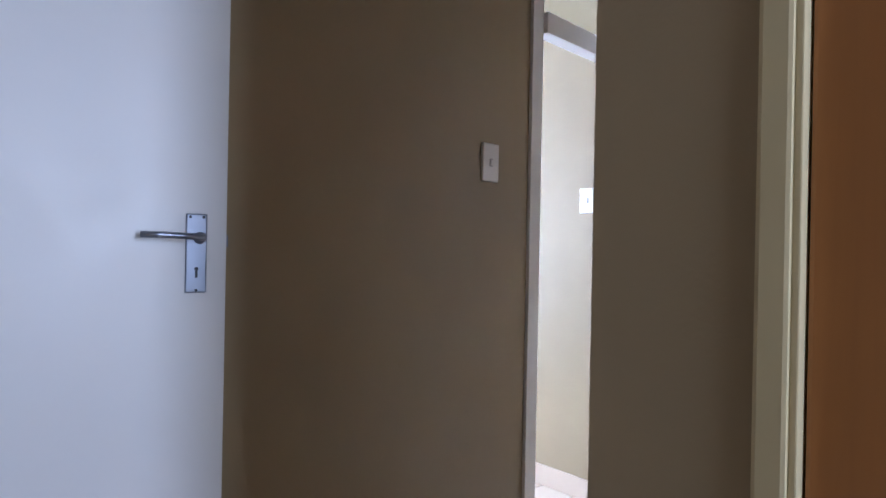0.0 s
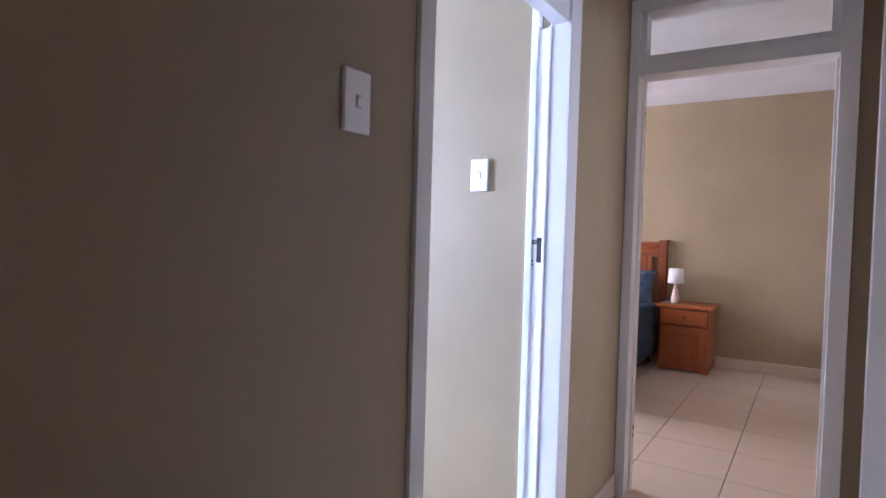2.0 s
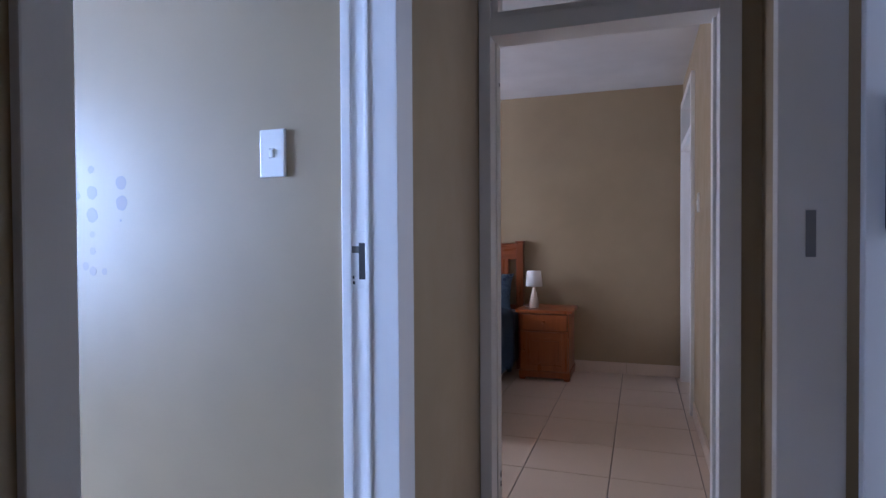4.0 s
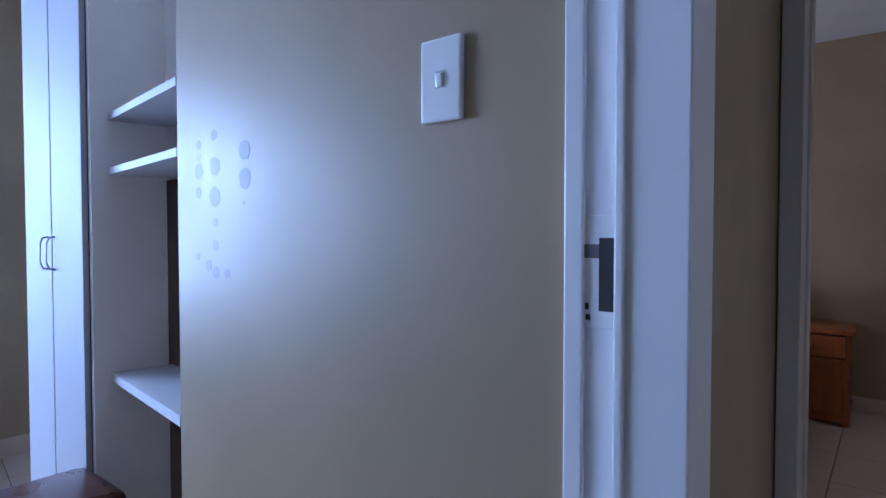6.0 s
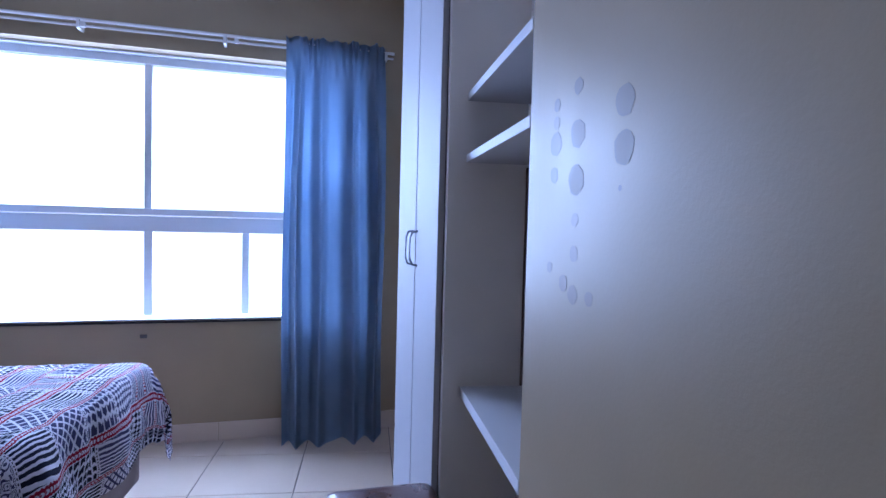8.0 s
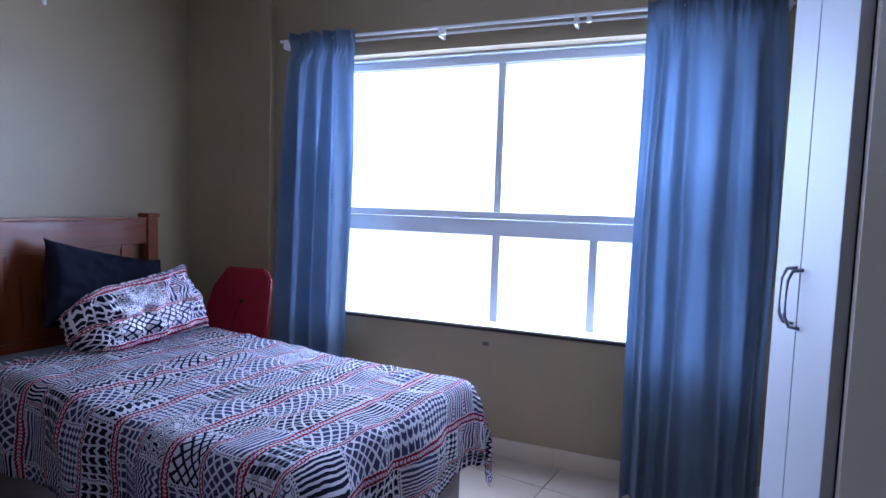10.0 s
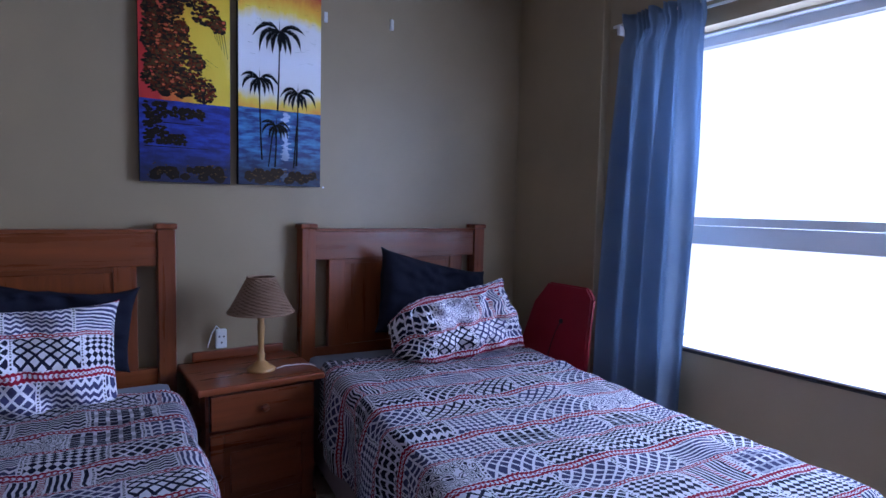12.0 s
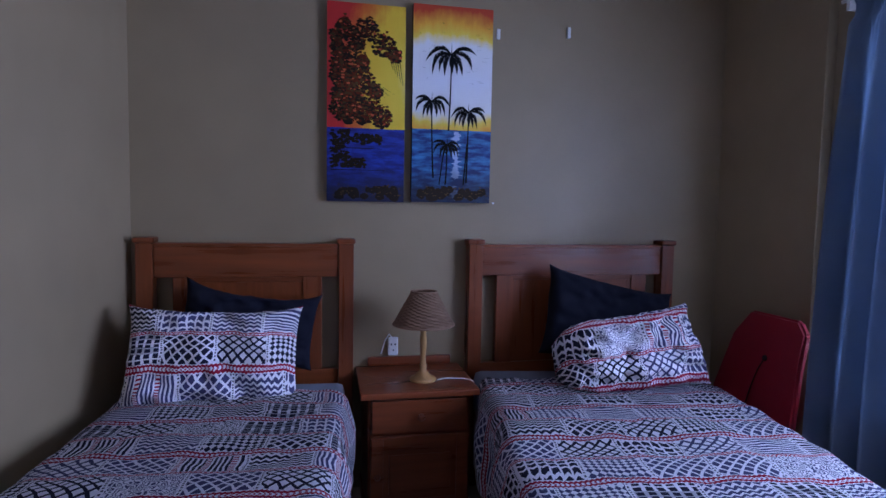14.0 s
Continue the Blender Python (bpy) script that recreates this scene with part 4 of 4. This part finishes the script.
lamp = thing("table_lamp", "turned wooden lamp with wicker shade on bedside table", "table lamp", pose(3.178, 1.07, 0.612))
part("base", lathe([(0.058, 0), (0.060, 0.008), (0.054, 0.016), (0.036, 0.022), (0.030, 0.032), (0.020, 0.040), (0.014, 0.052), (0.018, 0.064), (0.014, 0.076), (0.011, 0.10), (0.014, 0.15), (0.016, 0.19), (0.012, 0.215), (0.017, 0.225), (0.010, 0.235), (0.010, 0.30)], 28), GOLD_WOOD, lamp, "", True)
shade = bmesh.new()
k, rows = 56, 44
weave = []
for i in range(rows + 1):
    a = i / rows
    weave.append([])
    for q in range(k):
        r = 0.135 - 0.078 * a + 0.0020 * (1 if (q // 2 + i // 2) % 2 else -1)
        weave[-1].append(shade.verts.new((r * math.cos(q * 2 * math.pi / k), r * math.sin(q * 2 * math.pi / k), 0.258 + 0.142 * a)))
for lower, upper in zip(weave, weave[1:]):
    for q in range(k):
        shade.faces.new((lower[q], lower[(q + 1) % k], upper[(q + 1) % k], upper[q]))
bmesh.ops.solidify(shade, geom=shade.faces[:], thickness=0.002)
part("shade", shade, WICKER, lamp, "woven wicker shade")
for r, z in ((0.137, 0.256), (0.057, 0.402)):
    part("shade_ring", tube([(r * math.cos(k * 0.2618), r * math.sin(k * 0.2618), z) for k in range(25)], 0.004, 6), WICKER, lamp)
cord = thing("lamp_cord", "white lamp cord lying on bedside table", "cord")
part("cord", tube([(3.24, 1.05, 0.617), (3.28, 1.065, 0.618), (3.32, 1.06, 0.618), (3.36, 1.05, 0.618), (3.385, 1.03, 0.618), (3.402, 1.02, 0.612), (3.408, 1.02, 0.56)], 0.003, 6), PLASTIC, cord, "", True)
plug = thing("plug_adaptor", "white multi-plug adaptor standing behind bedside table", "adaptor", pose(3.072, 1.322, 0.618) @ Matrix.Diagonal((0.95, 1.0, 1.22, 1)))
part("adaptor_body", boxed(-0.026, 0.026, -0.014, 0.014, 0.04, 0.112, bevel=0.008), PLASTIC, plug)
for x, z in ((-0.010, 0.085), (0.010, 0.085), (0, 0.062)):
    part("socket_hole", lathe([(0.004, 0), (0.004, 0.001)], 10, None, pose(x, -0.0138, z, 90, 0, 0)), BLACK, plug)
part("flex", tube([(-0.005, 0, 0.11), (-0.02, 0, 0.125), (-0.04, 0, 0.10), (-0.055, 0.005, 0.06), (-0.06, 0.005, 0.045)], 0.0035, 6), PLASTIC, plug, "white flex", True)

lamp2 = thing("table_lamp", "small ceramic lamp with white drum shade", "table lamp", pose(1.573, -5.75, 0.625))
part("base", lathe([(0.040, 0), (0.042, 0.02), (0.040, 0.05), (0.030, 0.10), (0.020, 0.15), (0.014, 0.18), (0.012, 0.21)], 24), CERAMIC, lamp2, "", True)
part("shade", lathe([(0.078, 0.195), (0.064, 0.335)], 32), SHADE, lamp2, "white fabric drum shade", True)
cord2 = thing("lamp_cord", "white lamp cord behind small lamp", "cord")
part("cord", tube([(1.62, -5.75, 0.63), (1.66, -5.78, 0.631), (1.69, -5.85, 0.63)], 0.003, 6), PLASTIC, cord2)

# ---- bodyboard ----
board = thing("bodyboard", "red foam bodyboard leaning in the corner", "bodyboard", Matrix.Translation((4.61, 0.86, 0.0)) @ pose(0, 0, 0, 4, 9, 0))
bm = bmesh.new()
outline = [(-0.20, 0.0), (0.20, 0.0), (0.26, 0.25), (0.27, 0.50), (0.215, 0.80), (0.13, 0.93), (-0.15, 0.95), (-0.20, 0.90), (-0.215, 0.72), (-0.25, 0.45), (-0.245, 0.2)]
bm.faces.new([bm.verts.new((-0.018, y, z)) for y, z in outline])
ex = bmesh.ops.extrude_face_region(bm, geom=bm.faces[:])
bmesh.ops.translate(bm, verts=[v for v in ex["geom"] if isinstance(v, bmesh.types.BMVert)], vec=(0.036, 0, 0))
bmesh.ops.recalc_face_normals(bm, faces=bm.faces[:])
bmesh.ops.bevel(bm, geom=bm.edges[:], offset=0.010, segments=2, affect="EDGES")
part("deck", bm, RED, board)
part("leash_plug", lathe([(0.014, 0), (0.012, 0.005)], 14, None, pose(-0.018, -0.02, 0.74, 0, -90, 0)), BLACK, board, "black leash plug")
part("leash", tube([(-0.022, -0.02, 0.735), (-0.023, 0.0, 0.68), (-0.023, 0.015, 0.60), (-0.023, 0.03, 0.45)], 0.0025, 6), BLACK, board, "thin black leash")


# ---- paintings ----
def flat(points, y, thick=0.0015, bm=None):
    """A raised dab of paint, from an outline in x and z, facing -y."""
    bm = bm or bmesh.new()
    f = bm.faces.new([bm.verts.new((x, y, z)) for x, z in points])
    f.normal_update()
    if f.normal.y > 0:
        f.normal_flip()
    return bm


def palm(parent, x, z0, z1, size, y, seed):
    r = random.Random(seed)
    bm = bmesh.new()
    lean = r.uniform(-0.012, 0.012)
    n = 8
    for i in range(n):
        a, b = i / n, (i + 1) / n
        xa, xb = x + lean * (1 - a) ** 2, x + lean * (1 - b) ** 2
        wa, wb = 0.004 - 0.0015 * a, 0.004 - 0.0015 * b
        flat([(xa - wa, z0 + (z1 - z0) * a), (xa + wa, z0 + (z1 - z0) * a), (xb + wb, z0 + (z1 - z0) * b), (xb - wb, z0 + (z1 - z0) * b)], y, bm=bm)
    fronds = ((-0.95, -0.30, -0.50, 0.55), (0.92, 0.02, 0.50, 0.48), (0.90, -0.62, 0.78, 0.30), (-0.70, -0.78, -0.66, 0.25), (-0.26, -0.86, -0.32, -0.10),
              (0.04, -0.72, 0.02, -0.3), (0.46, -0.84, 0.42, -0.02), (0.24, -0.80, 0.24, -0.2), (-0.48, -0.70, -0.48, 0.05))
    for k, (ex, ez, cx, cz) in enumerate(fronds):
        q = size * r.uniform(0.9, 1.08)
        flip = -1 if seed % 2 == 0 else 1
        spine = [(x + flip * q * (2 * t * (1 - t) * cx + t * t * ex), z1 + q * (2 * t * (1 - t) * cz + t * t * ez)) for t in span(0, 1, 8)]
        for i in range(8):
            w0, w1 = size * 0.085 * math.sin(math.pi * (i + 0.4) / 8.4), size * 0.085 * math.sin(math.pi * min(8.4, i + 1.4) / 8.4)
            (xa, za), (xb, zb) = spine[i], spine[i + 1]
            dx, dz = xb - xa, zb - za
            d = max(1e-6, math.hypot(dx, dz))
            nx, nz = -dz / d, dx / d
            j0, j1 = r.uniform(0.8, 1.1), r.uniform(0.8, 1.3)
            flat([(xa + nx * w0 * j0, za + nz * w0 * j0), (xb + nx * w1 * j0, zb + nz * w1 * j0), (xb - nx * w1 * j1, zb - nz * w1 * j1), (xa - nx * w0 * j1, za - nz * w0 * j1)], y - 0.0001 * k, bm=bm)
    flat([(x - 0.002, z1), (x + 0.002, z1), (x + 0.001, z1 + size * 0.55)], y, bm=bm)
    return part("painted_palm", bm, SILHOUETTE, parent, "black palm silhouette")


def blot(bm, x, z, r, y, rnd, squash=0.7):
    k = 9
    flat([(x + r * rnd.uniform(0.7, 1.15) * math.cos(i * 2 * math.pi / k), z + squash * r * rnd.uniform(0.7, 1.15) * math.sin(i * 2 * math.pi / k)) for i in range(k)], y, bm=bm)


def canvas(name, x0, x1, z0, z1, y_wall, depth, front, label, m=None):
    ob = thing(name, label, "painting", m)
    part("stretcher", boxed(x0, x1, y_wall - depth, y_wall - 0.003, z0, z1, bevel=0.003), SILHOUETTE, ob, "dark canvas edge")
    bm = bmesh.new()
    uvl = bm.loops.layers.uv.new("UVMap")
    f = bm.faces.new([bm.verts.new((x, y_wall - depth - 0.0012, z)) for x, z in ((x0, z0), (x1, z0), (x1, z1), (x0, z1))])
    for lp, q in zip(f.loops, ((0, 0), (1, 0), (1, 1), (0, 1))):
        lp[uvl].uv = q
    part("painted_canvas", bm, front, ob)
    return ob


PY = 1.347
pl = canvas("painting", 2.752, 3.114, 1.411, 2.322, PY, 0.035, sunset("sunset_left", True), "canvas of tropical sunset with rust-red trees")
pr = canvas("painting", 3.150, 3.540, 1.414, 2.345, PY, 0.035, sunset("sunset_right", False), "canvas of black palm silhouettes before setting sun")
py = PY - 0.038
for x, z0, z1, size, seed in ((3.336, 1.758, 2.12, 0.125, 1), (3.244, 1.53, 1.895, 0.092, 2), (3.425, 1.51, 1.85, 0.092, 3), (3.322, 1.50, 1.69, 0.078, 4)):
    palm(pr, x, z0, z1, size, py, seed)
stems = bmesh.new()
for x0, x1, a, b in ((3.285, 3.305, 1.50, 1.66), (3.405, 3.42, 1.50, 1.70)):
    flat([(x0 - 0.003, a), (x0 + 0.003, a), (x1 + 0.003, b), (x1 - 0.003, b)], py, bm=stems)
part("painted_stems", stems, SILHOUETTE, pr)
rp = random.Random(11)
birds = bmesh.new()
for k in range(26):
    x, z = rp.uniform(3.42, 3.52) if k % 3 else rp.uniform(3.18, 3.30), rp.uniform(1.98, 2.26)
    for s in (-1, 1):
        flat([(x, z), (x + s * 0.008, z + 0.004), (x + s * 0.008, z + 0.0055)], py, bm=birds)
tagged(part("painted_birds", birds, SILHOUETTE, pr, "tiny black painted birds"), kind="stuff")
for ob, x0, x1, zb in ((pl, 2.757, 3.109, 1.419), (pr, 3.155, 3.535, 1.421)):
    bush = bmesh.new()
    for k in range(30):
        blot(bush, rp.uniform(x0 + 0.03, x1 - 0.03), zb + rp.uniform(0.012, 0.055), rp.uniform(0.015, 0.03), py - 0.00003 * k, rp, 0.8)
    tagged(part("painted_bushes", bush, BUSH, ob, "dark painted bushes"), kind="stuff")
CLUMPS = ((0.22, 0.87, 0.10), (0.50, 0.87, 0.11), (0.36, 0.80, 0.10), (0.72, 0.79, 0.12), (0.86, 0.75, 0.07), (0.28, 0.72, 0.12), (0.45, 0.62, 0.12), (0.20, 0.62, 0.11),
          (0.14, 0.75, 0.09), (0.55, 0.49, 0.13), (0.34, 0.50, 0.12), (0.70, 0.43, 0.10), (0.15, 0.47, 0.11), (0.36, 0.57, 0.09), (0.16, 0.54, 0.09),
          (0.10, 0.66, 0.10), (0.09, 0.82, 0.08), (0.30, 0.64, 0.09), (0.26, 0.55, 0.10), (0.45, 0.71, 0.06), (0.62, 0.56, 0.07), (0.46, 0.44, 0.09), (0.26, 0.44, 0.09))
tree_layers = [(BUSH, 95, 0.0, 0.0), (FOLIAGE, 34, 0.35, 0.0008), (OCHRE, 12, 0.6, 0.0014), (ORANGE, 3, 0.35, 0.0017)]
for material, count, lift, dy in tree_layers:
    tree = bmesh.new()
    for u, v, size in CLUMPS:
        for k in range(count):
            a, q = rp.uniform(0, 6.283), rp.random() ** 0.6
            x = 2.752 + 0.362 * u + 0.46 * size * q * math.cos(a)
            z = 1.411 + 0.911 * v + 0.48 * size * (q * math.sin(a) + lift * (1 - abs(math.cos(a))))
            if x > 2.766:
                blot(tree, x, z, rp.uniform(0.005, 0.013) * (1 if material is BUSH else 0.75), py - dy - rp.uniform(0, 0.0006), rp, 0.65)
    tagged(part("painted_foliage", tree, material, pl), kind="stuff")
twigs = bmesh.new()
for x, z, dx, dz in [(2.80 + 0.02 * k, 1.78 + 0.03 * k, 0.05 + 0.012 * k, 0.07) for k in range(5)] + [(3.04 + 0.012 * k, 2.09 - 0.006 * k, 0.016, -0.06 - 0.012 * k) for k in range(5)] + [(2.97 + 0.02 * k, 1.93 + 0.008 * k, 0.05, -0.03) for k in range(3)]:
    flat([(x - 0.0015, z), (x + 0.0015, z), (x + dx + 0.0006, z + dz), (x + dx - 0.0006, z + dz)], py - 0.0004, bm=twigs)
part("painted_twigs", twigs, SILHOUETTE, pl, "thin black painted twigs")
isle = bmesh.new()
shine = bmesh.new()
for x0, x1, z0, z1, count in ((2.772, 2.85, 1.57, 1.74, 110), (2.85, 3.0, 1.682, 1.722, 60), (2.85, 2.93, 1.570, 1.61, 34)):
    for k in range(count):
        x, z = rp.uniform(x0, x1), rp.uniform(z0, z1)
        blot(isle, x, z, rp.uniform(0.007, 0.015), py - rp.uniform(0, 0.0006), rp, 0.7)
        if k % 9 == 0:
            blot(shine, x, z + 0.006, rp.uniform(0.002, 0.005), py - 0.0009, rp, 0.6)
for x0, x1, z in ((2.84, 3.01, 1.659), (2.77, 3.02, 1.558)):
    flat([(x0, z - 0.002), (x1, z - 0.001), (x1, z + 0.001), (x0, z + 0.002)], py, bm=isle)
tagged(part("painted_island", isle, BUSH, pl), kind="stuff")
tagged(part("painted_highlights", shine, OCHRE, pl), kind="stuff")
for ob, x0, x1 in ((pl, 2.775, 3.10), (pr, 3.17, 3.525)):
    tips = bmesh.new()
    for k in range(46):
        blot(tips, rp.uniform(x0, x1), 1.435 + rp.uniform(0.0, 0.055), rp.uniform(0.003, 0.006), py - 0.0012 - rp.uniform(0, 0.0004), rp, 0.5)
    tagged(part("painted_bush_tips", tips, OCHRE, ob), kind="stuff")

red_canvas = thing("painting", "orange and red abstract canvas in the corridor", "painting")
part("stretcher", boxed(0.243, 0.268, -0.80, -0.35, 1.478, 2.05, bevel=0.004), ORANGE, red_canvas)
part("painted_band", boxed(0.268, 0.2695, -0.795, -0.36, 1.482, 1.56), RED, red_canvas, "red painted band")
red_two = thing("painting", "orange abstract canvas over the second bed", "painting")
part("stretcher", boxed(2.073, 2.65, -6.037, -6.005, 1.422, 2.21, bevel=0.004), ORANGE, red_two)
part("painted_disc", lathe([(0.12, 0), (0.11, 0.0015)], 24, None, pose(2.25, -6.005, 1.8, -90, 0, 0)), CREAM, red_two, "yellow painted disc")

# ---- second bedroom bed ----
H2 = pose(2.22, -5.945, 0)
bed(H2, 1.03, 1.9, 0, "pine bed with slatted headboard in second bedroom")
spread(H2, 1.03, 1.9, 0.30, 0.46, 3.0, "blue floral bedspread on the second bedroom bed", FLORAL, uv0=(0.7, 0.3))
pillow(pose(2.10, -5.75, 0.76, 20, 0, 0), 0.66, 0.36, 0.15, 12.0, "blue floral pillow against headboard", FLORAL)


# ---- floor tiles and skirting ----
def tile_mesh(name, w, d, h):
    bm = boxed(-w / 2, w / 2, -d / 2, d / 2, 0, h)
    top = [e for e in bm.edges if all(v.co.z > h / 2 for v in e.verts)]
    bmesh.ops.bevel(bm, geom=top, offset=0.0025, segments=1, affect="EDGES")
    me = bpy.data.meshes.new(name)
    bm.to_mesh(me)
    bm.free()
    me.materials.append(TILE)
    return me


floor_ob = bpy.data.objects["floor"]
TM = tile_mesh("tile", 0.452, 0.466, 0.008)


def lay(m, xs, ys, inside):
    for i in xs:
        for j in ys:
            p = m @ Vector((i * 0.456, j * 0.47, 0))
            if inside(p.x, p.y):
                ob = new("tile", TM)
                ob.parent = floor_ob
                ob.matrix_world = m @ pose(i * 0.456, j * 0.47, -0.0078)


# second bedroom, corridor and hall share one grid; the first bedroom has its own
lay(pose(1.03, -3.37, 0), range(-8, 9), range(-6, 13), lambda x, y: (y < -2.5 and -1.0 < x < 4.9 and y > -6.3) or (y >= -2.5 and x < 1.30 and x > -2.3 and y < 2.1))
lay(pose(4.41, -1.265, -0.0012, 0, 0, -9), range(-8, 3), range(-4, 8), lambda x, y: x > 1.42 and y > -2.6 and y < 1.5 and x < 5.2)


def skirting(x0, y0, x1, y1, out):
    """A row of skirting tiles along a wall's foot; out: the way it faces."""
    a, b = Vector((x0, y0, 0)), Vector((x1, y1, 0))
    length = (b - a).length
    n = max(1, round(length / 0.46))
    turn = math.degrees(math.atan2(b.y - a.y, b.x - a.x))
    me = bpy.data.meshes.new("skirting_tile")
    s = 1 if out > 0 else -1
    bm = boxed(0.0015, length / n - 0.0015, 0, s * 0.010, 0.0, 0.104, bevel=0.0015)
    bm.to_mesh(me)
    bm.free()
    me.materials.append(TILE)
    for k in range(n):
        ob = new("skirting_tile", me)
        ob.parent = floor_ob
        p = a + (b - a) * k / n
        ob.matrix_world = pose(p.x, p.y, 0.0012, 0, 0, turn)


skirting(4.90, 0.70, 4.90, -2.40, -1)
skirting(4.85, 1.35, 4.85, 0.70, -1)
skirting(3.52, -2.40, 4.89, -2.40, 1)
skirting(1.235, -1.86, 1.235, -2.62, -1)
skirting(1.235, 0.17, 1.235, -0.88, -1)
skirting(0.285, -6.04, 4.64, -6.04, 1)
skirting(0.29, -4.86, 0.29, -2.76, -1)
skirting(0.262, -1.42, 0.207, 0.32, -1)
skirting(1.365, YS, 2.358, YS, 1)
